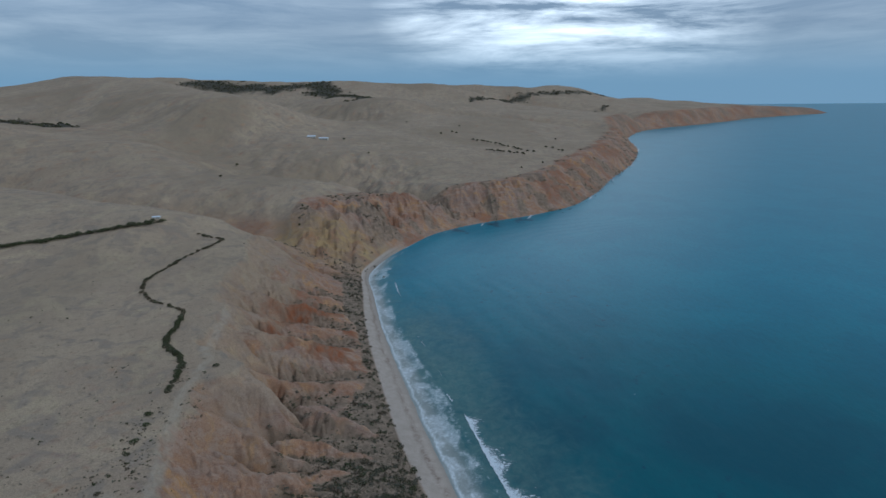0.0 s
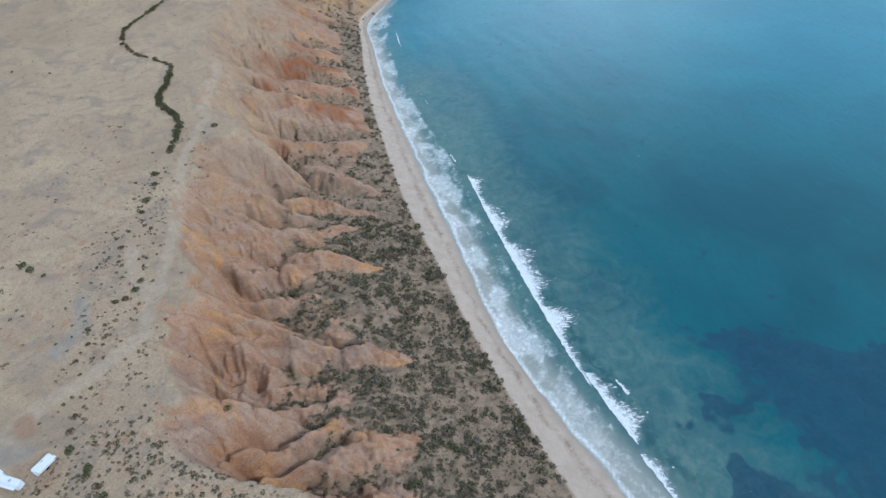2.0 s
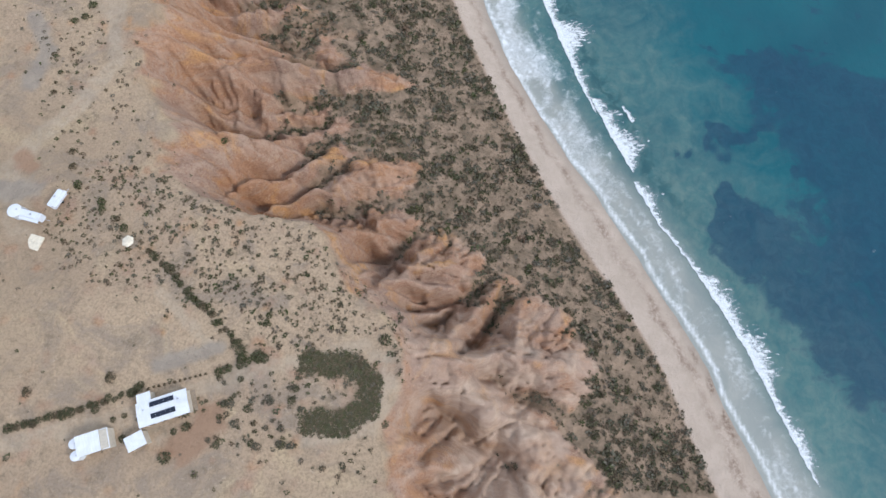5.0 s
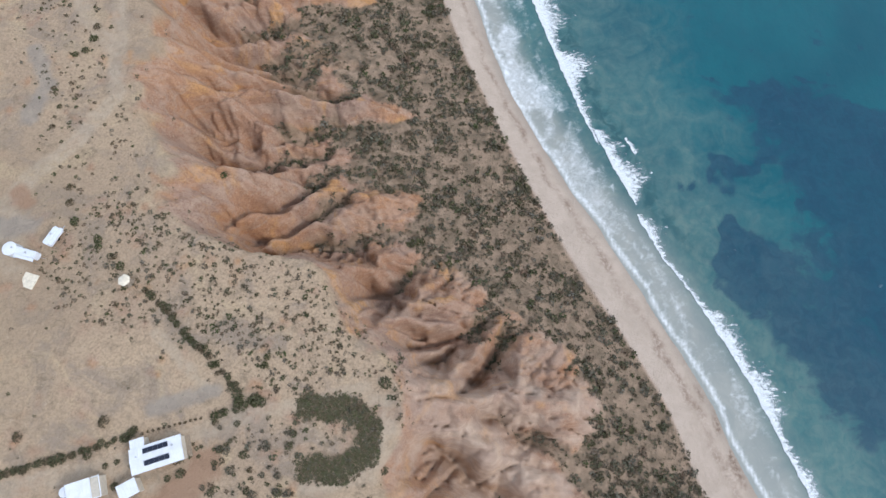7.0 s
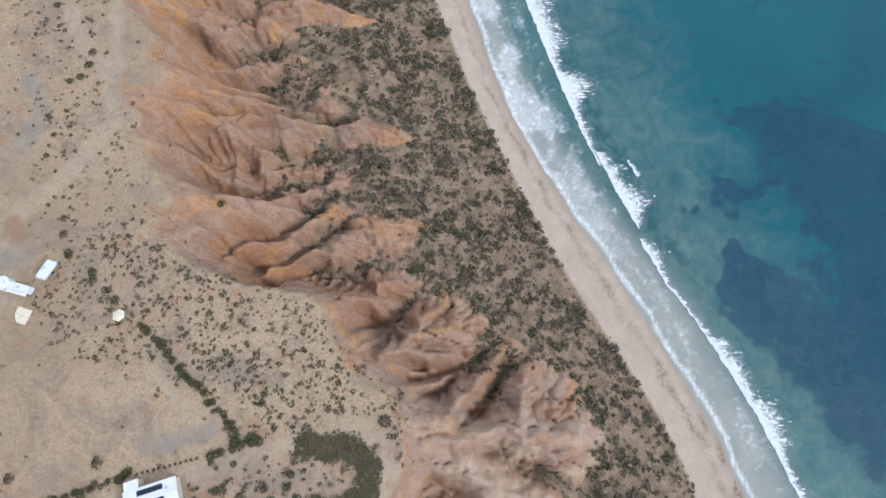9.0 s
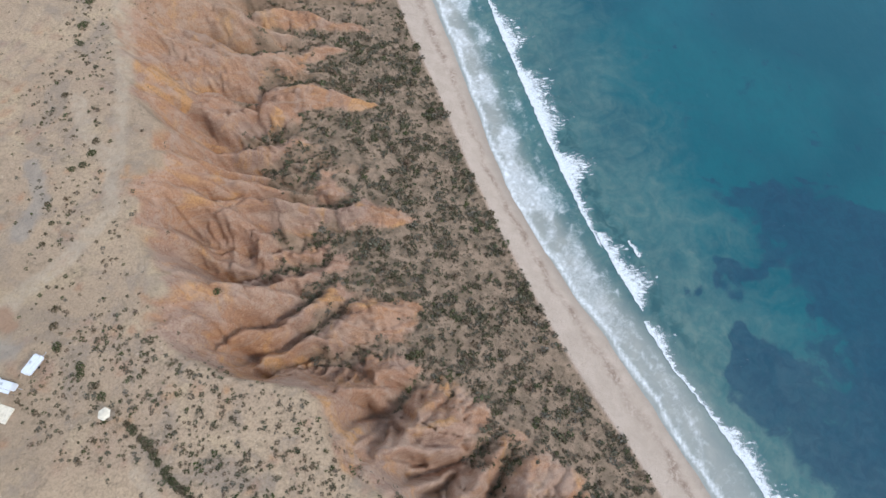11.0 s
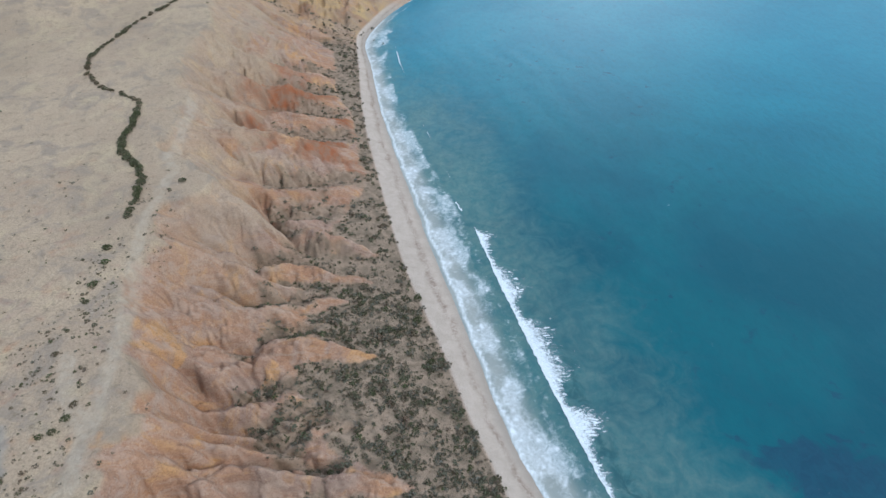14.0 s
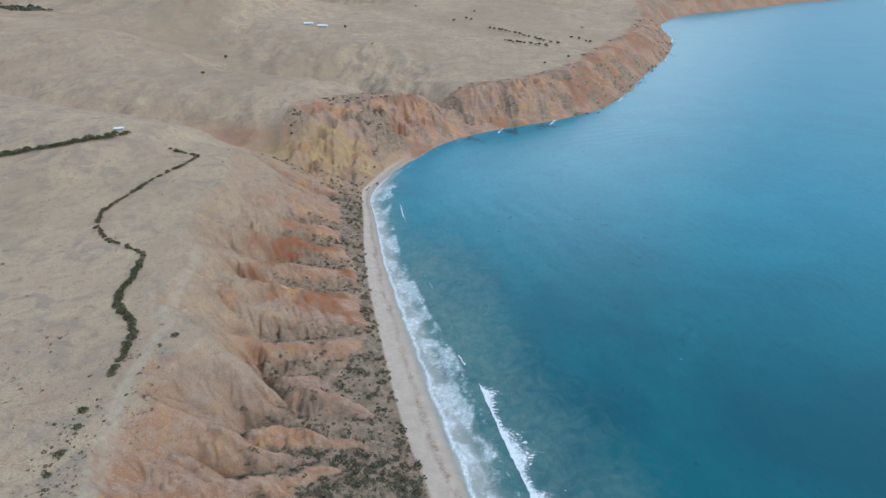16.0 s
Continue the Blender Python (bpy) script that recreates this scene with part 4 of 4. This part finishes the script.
def hedge(line, gap, r0, r1, kinds, group, skip=0.0, jitter=0.4):
    pts = [Vector(p) for p in line]
    for a, b in zip(pts, pts[1:]):
        n = max(1, round((b - a).length / gap))
        for k in range(n):
            if rng.uniform() < skip:
                continue
            p = a + (b - a) * ((k + rng.uniform(0, 0.5)) / n)
            shrub(p.x + rng.normal(0, jitter), p.y + rng.normal(0, jitter), rng.uniform(r0, r1), int(rng.choice(kinds)), group)


hedge([(-68, 53.7), (-61, 48), (-55, 42), (-48, 36), (-44, 32)], 0.95, 0.65, 1.1, [0, 1, 1, 2], "hedge along the clifftop track")
hedge([(-43.5, 31.5), (-41, 30), (-38, 29.5), (-44, 28.5), (-49, 26.5)], 1.3, 1.0, 1.6, [0, 1], "hedge along the clifftop track", jitter=0.7)
hedge([(-63, 23.4), (-72, 19.5), (-80, 17), (-90, 14)], 0.85, 0.7, 1.15, [1, 1, 2], "hedge along the drive", 0.05)
hedge([(-94, 13), (-150, -2)], 1.8, 0.7, 1.1, [1, 2], "hedge along the drive", 0.2)
hedge([(-141, 273), (-138, 260), (-137, 247), (-134, 240), (-122, 229), (-117, 220), (-115, 209), (-114, 199)], 1.6, 1.4, 2.2, [0, 1, 1], "hedge along the plateau fence", 0.06)
hedge([(-188, 408), (-166, 400), (-169, 379), (-176, 364), (-180, 345), (-184, 329), (-184, 318)], 2.2, 1.2, 2.0, [1, 1, 2], "hedge along the plateau fence", 0.1)
hedge([(-184, 318), (-178, 303), (-167, 292), (-156, 287), (-145, 281), (-141, 274)], 1.8, 1.0, 1.7, [1, 2, 2], "hedge along the plateau fence", 0.08)
hedge([(-310, 358), (-289, 367), (-274, 374), (-258, 381), (-240, 386), (-224, 395), (-213, 407)], 2.2, 2.2, 3.6, [0, 1], "windbreak on the plateau", 0.02, 0.8)
SINGLES = [  # x, y, radius, kind
    (-91.5, 79, 1.0, 2), (-90.6, 75, 1.2, 2), (-88, 70, 1.3, 0), (-81.5, 65.8, 1.2, 0), (-80.8, 64, 1.1, 0), (-76.7, 61.3, 0.9, 2), (-74.8, 59.2, 1.2, 0),
    (-71, 25, 1.5, 2), (-87.6, 21.6, 1.3, 2), (-12.4, 34.4, 1.6, 1), (-12, 16.4, 1.1, 1), (-38.6, 39.4, 0.9, 0), (-38.9, 37.6, 0.9, 0),
    (-95, 126, 1.3, 2), (-94.8, 122, 1.3, 0), (-98.8, 117, 1.1, 0), (-96.2, 118.4, 1.2, 1),
]
MORE = [
    (-102, 106.5, 0.9, 2), (-99.2, 101.3, 0.8, 1), (-99.5, 95.5, 0.9, 2), (-133.4, 130.2, 1.5, 0), (-130, 128.5, 1.5, 0), (-125, 126.6, 0.9, 0),
    (-110, 167, 1.7, 0), (-113.2, 183.3, 1.6, 0), (-111, 177, 1.5, 4), (-108.7, 160, 1.2, 1), (-107.5, 141, 1.2, 2), (-108.4, 149, 0.8, 1), (-58.5, 87.3, 1.2, 4),
    (-13, 196, 1.9, 0), (-12.5, 184.5, 1.9, 0), (-6.5, 166, 1.3, 0), (-102.2, 221, 1.6, 1), (6, 128.5, 0.9, 0),
]
for x, y, r, kind in SINGLES + MORE:
    shrub(x, y, r, kind, "single shrubs on the clifftop")
for k in range(34):  # the garden beside the house
    x, y = rng.uniform(-49, -30), rng.uniform(11.5, 25.5)
    shrub(x, y, rng.uniform(0.45, 1.1), int(rng.choice([1, 2, 3, 3])), "garden shrubs beside the house")
for x, y, r in [(-53.5, 15.2, 1.1), (-57, 9, 1.5), (-66, 12.6, 0.9), (-63.5, 16.6, 0.7), (-66.5, 17.2, 0.7), (-68.5, 16.4, 0.7), (-56, 14.2, 0.8), (-50, 20.5, 0.5), (-50.3, 18.6, 0.5)]:
    shrub(x, y, r, 1, "shrubs round the house")


def tree_kind(seed):
    """A small coastal tree: tapered trunk, forking limbs and a ragged crown."""
    base = new("tree")
    bm = drum(0, 0, -0.4, 0.28, 2.6, 0.17, 8)
    for k in range(4):
        a = seed + 1.6 * k
        drum(0.6 * math.cos(a), 0.6 * math.sin(a), 1.9, 0.12, 2.0, 0.05, 6, bm, Euler((-0.6 * math.sin(a), 0.6 * math.cos(a), 0)).to_matrix().to_4x4())
    part("trunk", bm, BARK, base)
    v, f = leafy(seed, 160, 0.42, 0.75)
    me = mesh_of("crown", v * (2.6, 2.6, 2.6) + (0, 0, 2.2), f, smooth=False)
    attribute(me, "tint", np.tile((0.0, 0.1, 0.05, 1), (len(v), 1)))
    me.materials.append(LEAF)
    new("crown", me).parent = base
    return tagged(base, "dark small tree in a far paddock", "tree", "trees of the far paddocks")


TREES = [tree_kind(301), tree_kind(302)]
spots = []
for line, gap in (([(63, 1119), (97, 1089), (126, 1049), (156, 1000), (175, 991)], 9), ([(80, 1006), (98, 986), (122, 976), (150, 962)], 6), ([(198, 1062), (218, 1032), (224, 1006)], 16)):
    for (x0, y0), (x1, y1) in zip(line, line[1:]):
        n = max(1, round(math.hypot(x1 - x0, y1 - y0) / gap))
        spots += [(x0 + (x1 - x0) * k / n + rng.normal(0, 1.5), y0 + (y1 - y0) * k / n + rng.normal(0, 2.5)) for k in range(n)]
spots += [(160, 877), (-85, 1352), (-329, 879), (-3, 1164), (21, 1202), (30, 1190), (-180, 1020), (120, 830), (-120, 900), (40, 1300), (-260, 640), (240, 1180)]
for n, (x, y) in enumerate(spots):
    m = Matrix.Translation((x, y, z_at(x, y))) @ Euler((0, 0, n * 2.4)).to_matrix().to_4x4()
    if n < 2:
        TREES[n].matrix_basis = m
    else:
        s = rng.uniform(0.6, 1.1)
        copy_thing(TREES[n % 2], m).scale = (s, s, s)


# ---- surf ----
def breaking_wave(line, tail, seed, height=0.3, reach=1.0):
    """A breaking wave: a steep white lip towards the beach, and ragged foam trailing off to seaward."""
    pts = [Vector(p) for p in line]
    lengths = [(b - a).length for a, b in zip(pts, pts[1:])]
    n, m = int(sum(lengths) / 0.42), int(tail / 0.30)
    t = np.linspace(0, 1, n)
    cum = np.concatenate([[0], np.cumsum(lengths)]) / sum(lengths)
    cx, cy = np.interp(t, cum, [p.x for p in pts]), np.interp(t, cum, [p.y for p in pts])
    for _ in range(30):
        cx[1:-1], cy[1:-1] = (cx[:-2] + 2 * cx[1:-1] + cx[2:]) / 4, (cy[:-2] + 2 * cy[1:-1] + cy[2:]) / 4
    tx, ty = np.gradient(cx), np.gradient(cy)
    l = np.hypot(tx, ty)
    nx, ny = -ty / l, tx / l
    if nx.mean() < 0:
        nx, ny = -nx, -ny
    far = np.linspace(0, tail, m)[None, :]
    sx, sy = cx[:, None] + nx[:, None] * far, cy[:, None] + ny[:, None] * far
    lip = (fbm(sx / 1.7, sy / 1.7, seed + 3, 2) - 0.5) * 0.8
    sx, sy = sx + nx[:, None] * lip, sy + ny[:, None] * lip
    along_t = t[:, None] * sum(lengths)
    ends = step(0, 0.06, t)[:, None] * step(1, 0.72, t)[:, None] ** 0.6
    body = tail * ends * reach * (0.55 + 0.55 * t[:, None]) * np.clip(0.34 + 0.9 * step(0.36, 0.70, fbm(along_t / 13, far * 0 + seed, seed, 2)), 0.1, 1)
    fingers = 0.62 + 0.75 * fbm(along_t / 2.4 + 3, far / 9, seed + 1, 3)
    rag = fbm(sx / 0.9, sy / 0.9, seed + 2, 3)
    thick = np.clip(1.0 - 0.75 * far / np.maximum(body * fingers, 0.3), -0.6, 0.95) * step(0.0, 0.25, far) * step(0.0, 0.3, ends)
    keep = (thick > -0.5) & (ends > 0.01)
    z = 0.13 + 0.5 * height * ends * np.exp(-far / 1.3) * step(-0.05, 0.9, far) + 0.10 * (rag - 0.4)
    quads = grid_faces(n, m)
    quads = quads[keep[:-1, :-1].ravel() & keep[1:, 1:].ravel()]
    base = new("breaking_wave")
    base.location = (float(cx[n // 2]), float(cy[n // 2]), 0.0)
    co = np.stack([sx - base.location.x, sy - base.location.y, z], -1).reshape(-1, 3)
    crest = (quads[:, 0] % m) < 5
    for name, mine, words in (("crest", quads[crest], "dense white crest"), ("foam_trail", quads[~crest], "torn lace of trailing foam")):
        if not len(mine):
            continue
        used_v, flat = np.unique(mine, return_inverse=True)
        me = mesh_of(name, co[used_v], flat.reshape(-1, 4))
        attribute(me, "thick", np.repeat(thick.ravel()[used_v][:, None], 4, 1))
        me.materials.append(FOAM)
        ob = new(name, me)
        ob.parent = base
        tagged(ob, words)
    return tagged(base, "white foaming breaker rolling towards the beach", "wave", "breakers off the beach")


breaking_wave([(9, 246), (19, 208), (28, 178), (36, 152), (44, 128), (52, 109)], 15.0, 401)
breaking_wave([(59, 92), (66, 77), (74, 65), (80, 54), (88, 38), (96, 17), (104, -2)], 8.5, 402, 0.3)
breaking_wave([(48, 121), (54, 106), (60, 93)], 11.0, 421, 0.5)
breaking_wave([(1, 262), (4, 254)], 3.0, 403, 0.6)
breaking_wave([(-4, 290), (-1, 280)], 2.5, 404, 0.6)
breaking_wave([(-18, 335), (-12, 318)], 2.2, 405, 0.6)
breaking_wave([(58, 118), (61.5, 111)], 3.0, 406, 0.4)
breaking_wave([(-44, 452), (-38, 420), (-30, 392)], 2.2, 407, 0.5)
for x, y, s in [(505, 1420, 30), (395, 1140, 20), (300, 955, 16), (220, 800, 14), (112, 682, 14), (50, 645, 12), (1480, 2700, 60)]:
    breaking_wave([(x - s * 0.5, y - s), (x + s * 0.3, y + s)], 4.0 + s * 0.12, 410 + s, 0.5, 0.9)


# ---- the farmstead on the clifftop ----
ROOF = plain("white_roof_metal", (0.74, 0.77, 0.82), 0.45, 0.0, 0.05, 1.5)
WALL = plain("cream_render", (0.55, 0.50, 0.42), 0.85, vary=0.08)
PANEL = plain("solar_glass", (0.020, 0.026, 0.045), 0.15, vary=0.2, size=0.2)
ALLOY = plain("brushed_alloy", (0.55, 0.56, 0.58), 0.35, 1.0)
GLASS = plain("dark_window_glass", (0.02, 0.025, 0.03), 0.06)
CONCRETE = plain("pale_concrete", (0.74, 0.67, 0.54), 0.9, vary=0.1, bump=0.2)
TIMBER = plain("weathered_timber", (0.30, 0.24, 0.18), 0.85, vary=0.25, size=0.15)
RUBBER = plain("black_rubber", (0.02, 0.02, 0.02), 0.8)
VAN_WHITE = plain("white_gel_coat", (0.72, 0.76, 0.82), 0.3, vary=0.04)
TANK = plain("pale_steel_tank", (0.66, 0.70, 0.74), 0.4, vary=0.06)


def base_at(name, x, y, turn, sink=0.0):
    ob = new(name)
    ob.matrix_basis = Matrix.Translation((x, y, z_at(x, y) - sink)) @ Euler((0, 0, radians(turn))).to_matrix().to_4x4()
    return ob


def roof_sheet(name, x, y, z, sx, sy, fall, parent, label="white ribbed metal roof"):
    """A pitched metal sheet with ribs along its fall, and gutters at both eaves."""
    bm, n = bmesh.new(), int(sx / 0.6)
    line = [(-sx / 2, 0.10)]
    for k in range(n + 1):
        c = -sx / 2 + 0.06 + k * (sx - 0.12) / n
        line += [(c - 0.045, 0.10), (c - 0.025, 0.145), (c + 0.025, 0.145), (c + 0.045, 0.10)]
    line += [(sx / 2, 0.10), (sx / 2, 0.0), (-sx / 2, 0.0)]
    ends = [[bm.verts.new((a, e * sy / 2, b)) for a, b in line] for e in (-1, 1)]
    bm.faces.new(ends[0])
    bm.faces.new(ends[1][::-1])
    for k in range(len(line)):
        bm.faces.new((ends[0][k], ends[1][k], ends[1][(k + 1) % len(line)], ends[0][(k + 1) % len(line)]))
    bmesh.ops.recalc_face_normals(bm, faces=bm.faces)
    bmesh.ops.transform(bm, matrix=Matrix.Translation((x, y, z)) @ Euler((radians(fall), 0, 0)).to_matrix().to_4x4(), verts=bm.verts)
    return part(name, bm, ROOF, parent, label)


def opening(kind, x, y, z, w, h, side, parent):
    """A window or a door set in a wall that faces side (+1 or -1 along y)."""
    frame_bm = box(x, y + side * 0.03, z, w + 0.14, 0.10, h + 0.14)
    o = part(kind, frame_bm, ALLOY if kind == "window" else TIMBER, parent)
    if kind == "window":
        part("pane", box(x, y + side * 0.09, z + 0.07, w, 0.03, h), GLASS, o)
    else:
        part("handle", box(x + w * 0.38, y + side * 0.11, z + 1.0, 0.05, 0.07, 0.14, 0.01), ALLOY, o, "metal door handle")
    return o


def house(x, y, turn):
    h = base_at("house", x, y, turn, 0.2)
    part("wall", box(0, 0, 0, 9.6, 4.6, 2.9), WALL, h, "cream rendered walls")
    roof_sheet("roof", 0, 1.25, 3.15, 10.6, 2.6, -6, h)
    roof_sheet("roof", 0, -1.25, 3.15, 10.6, 2.6, 6, h)
    part("ridge_cap", box(0, 0, 3.36, 10.6, 0.35, 0.06, 0.02), ROOF, h)
    for side, yy in ((1, 1.45), (-1, -0.95)):
        for k in range(5):
            bm = box(0, 0, 0, 0.98, 1.0, 0.045, 0.01)
            bmesh.ops.transform(bm, matrix=Matrix.Translation((-2.0 + k * 1.02, yy, 3.38 - abs(yy) * 0.105 + 0.10)) @ Euler((radians(-6 * side), 0, 0)).to_matrix().to_4x4(), verts=bm.verts)
            part("solar_panel", bm, PANEL, h, "dark blue solar panel")
    for xx in (-3.4, -1.1, 3.4):
        opening("window", xx, -2.3, 1.0, 1.4, 1.2, -1, h)
        opening("window", xx, 2.3, 1.0, 1.2, 1.1, 1, h)
    opening("door", 1.2, -2.3, 0.2, 0.9, 2.05, -1, h)
    part("vent", drum(3.4, 0.9, 3.28, 0.16, 0.35, 0.2, 12), ALLOY, h, "round roof vent")
    part("vent", drum(-3.9, 0.8, 3.28, 0.12, 0.3, 0.12, 12), ALLOY, h, "round roof vent")
    # the small wing behind, and the verandah deck at the gable
    part("wing_wall", box(-3.6, 3.2, 0, 2.6, 2.0, 2.7), WALL, h)
    roof_sheet("wing_roof", -3.6, 3.2, 2.85, 2.9, 2.3, -3, h)
    part("deck", box(5.3, 0, 0.15, 1.0, 4.4, 0.12), TIMBER, h, "weathered timber deck")
    return tagged(h, "white-roofed single-storey house with solar panels", "house")


def outbuilding(name, x, y, turn, sx, sy, hgt, label, category, step_roof=0.0):
    b = base_at(name, x, y, turn, 0.2)
    part("wall", box(0, 0, 0, sx - 0.4, sy - 0.4, hgt), WALL, b)
    if step_roof:
        roof_sheet("roof", -step_roof / 2, 0, hgt + 0.08, sx - step_roof, sy, 3, b)
        roof_sheet("lower_roof", sx / 2 - step_roof / 2, 0, hgt - 0.35, step_roof, sy, 3, b)
    else:
        roof_sheet("roof", 0, 0, hgt + 0.08, sx, sy, 3, b)
    opening("door", 0, -sy / 2 + 0.2, 0.2, min(2.4, sx * 0.5), 2.1, -1, b)
    return tagged(b, label, category)


house(-57.6, 18.9, 19.0)
outbuilding("garage", -62.3, 12.3, 30, 3.9, 3.1, 2.5, "small garage with a flat white metal roof", "garage")
outbuilding("farm_shed", -70.4, 12.0, 19, 6.4, 4.2, 3.0, "farm shed with a stepped white metal roof", "shed", 1.6)


def water_tank(x, y, r, h):
    t = base_at("water_tank", x, y, 20, 0.1)
    part("wall", drum(0, 0, 0, r, h, r, 28), TANK, t)
    part("lid", drum(0, 0, h, r + 0.04, 0.22, r * 0.25, 28), ROOF, t, "shallow conical white lid")
    part("hatch", drum(r * 0.4, 0, h + 0.10, 0.22, 0.12, 0.22, 12), ALLOY, t)
    return tagged(t, "round pale steel rainwater tank beside the shed", "water tank", "rainwater tanks")


water_tank(-74.4, 11.6, 1.0, 2.2)
water_tank(-73.6, 9.3, 1.0, 2.2)
water_tank(-98.8, 61.9, 1.6, 2.4)


def caravan(x, y, turn, length, width, awning):
    c = base_at("caravan", x, y, turn, 0.0)
    part("body", box(0, 0, 0.45, length, width, 2.1, 0.22), VAN_WHITE, c, "white moulded caravan body")
    for xx in (-length * 0.22, length * 0.22):
        part("window", box(xx, -width / 2 - 0.01, 1.35, 1.0, 0.05, 0.6, 0.02), GLASS, c)
        part("window", box(xx, width / 2 + 0.01, 1.35, 1.0, 0.05, 0.6, 0.02), GLASS, c)
    part("roof_hatch", box(0.3, 0, 2.54, 0.5, 0.5, 0.12, 0.03), ALLOY, c)
    for side in (-1, 1):
        w = part("wheel", drum(0, side * (width / 2 - 0.1), 0, 0.33, 0.2, 0.33, 18, tilt=Euler((radians(90), 0, 0)).to_matrix().to_4x4()), RUBBER, c)
        w.location.z = 0.22
    part("drawbar", box(length / 2 + 0.5, 0, 0.45, 1.1, 0.12, 0.10), ALLOY, c)
    if awning:
        part("awning", box(0.3, -width / 2 - awning / 2 - 0.05, 2.3, length * 0.95, awning, 0.05), VAN_WHITE, c, "flat white awning")
        for xx in (-length * 0.42, length * 0.46):
            part("pole", drum(xx, -width / 2 - awning, 0, 0.03, 2.32, 0.03, 8), ALLOY, c)
    return tagged(c, "white caravan parked on the bare clifftop yard", "caravan", "parked caravans")


caravan(-95.2, 61.1, -14, 5.2, 1.7, 0.7)
caravan(-90.8, 65.5, 66, 4.6, 1.5, 0.9)


def slab(x, y, turn, size):
    s = base_at("concrete_slab", x, y, turn, 0.1)
    for k in (-1, 1):
        for j in (-1, 1):
            part("bay", box(k * size * 0.251, j * size * 0.251, 0, size * 0.497, size * 0.497, 0.24, 0.02), CONCRETE, s)
    return tagged(s, "pale square concrete slab on bare ground", "concrete slab")


slab(-94.4, 55.1, -16, 3.4)


def shelter(x, y):
    g = base_at("gazebo", x, y, 10, 0.1)
    part("roof", drum(0, 0, 2.3, 1.45, 0.55, 0.08, 6), CONCRETE, g, "pale six-sided roof")
    part("floor", drum(0, 0, 0, 1.3, 0.16, 1.3, 6), TIMBER, g)
    for k in range(6):
        a = radians(60 * k + 30)
        part("post", box(1.12 * math.cos(a), 1.12 * math.sin(a), 0.1, 0.1, 0.1, 2.25), TIMBER, g)
    return tagged(g, "small six-sided garden shelter on the clifftop", "gazebo")


shelter(-72.2, 55.4)


def far_farm(x, y, turn, sx, sy, label, walls=3.0):
    f = base_at("farmhouse", x, y, turn, 0.5)
    part("wall", box(0, 0, 0, sx, sy, walls), WALL, f)
    for side in (-1, 1):
        bm = box(0, 0, 0, sx + 1, sy * 0.58, 0.18)
        bmesh.ops.transform(bm, matrix=Matrix.Translation((0, side * sy * 0.27, walls + 0.1 + sy * 0.09)) @ Euler((radians(-18 * side), 0, 0)).to_matrix().to_4x4(), verts=bm.verts)
        part("roof", bm, ROOF, f)
    for k in range(3):
        opening("window", -sx / 3 + k * sx / 3, -sy / 2, walls * 0.4, sx * 0.11, walls * 0.4, -1, f)
    return tagged(f, label, "farmhouse")


far_farm(-237, 1010, 10, 14, 9, "white far farmhouse in a bare paddock")
far_farm(-215, 1012, -8, 16, 8, "long white far farm shed in a bare paddock")
far_farm(-219, 409, 15, 5, 3, "low white hut at the end of the windbreak", 1.7)

# red-brown plants in a row along the drive
for k in range(12):
    shrub(-62.5 + k * 1.05, 22.9 + k * 0.30, 0.42, 2, "row of small plants along the drive")
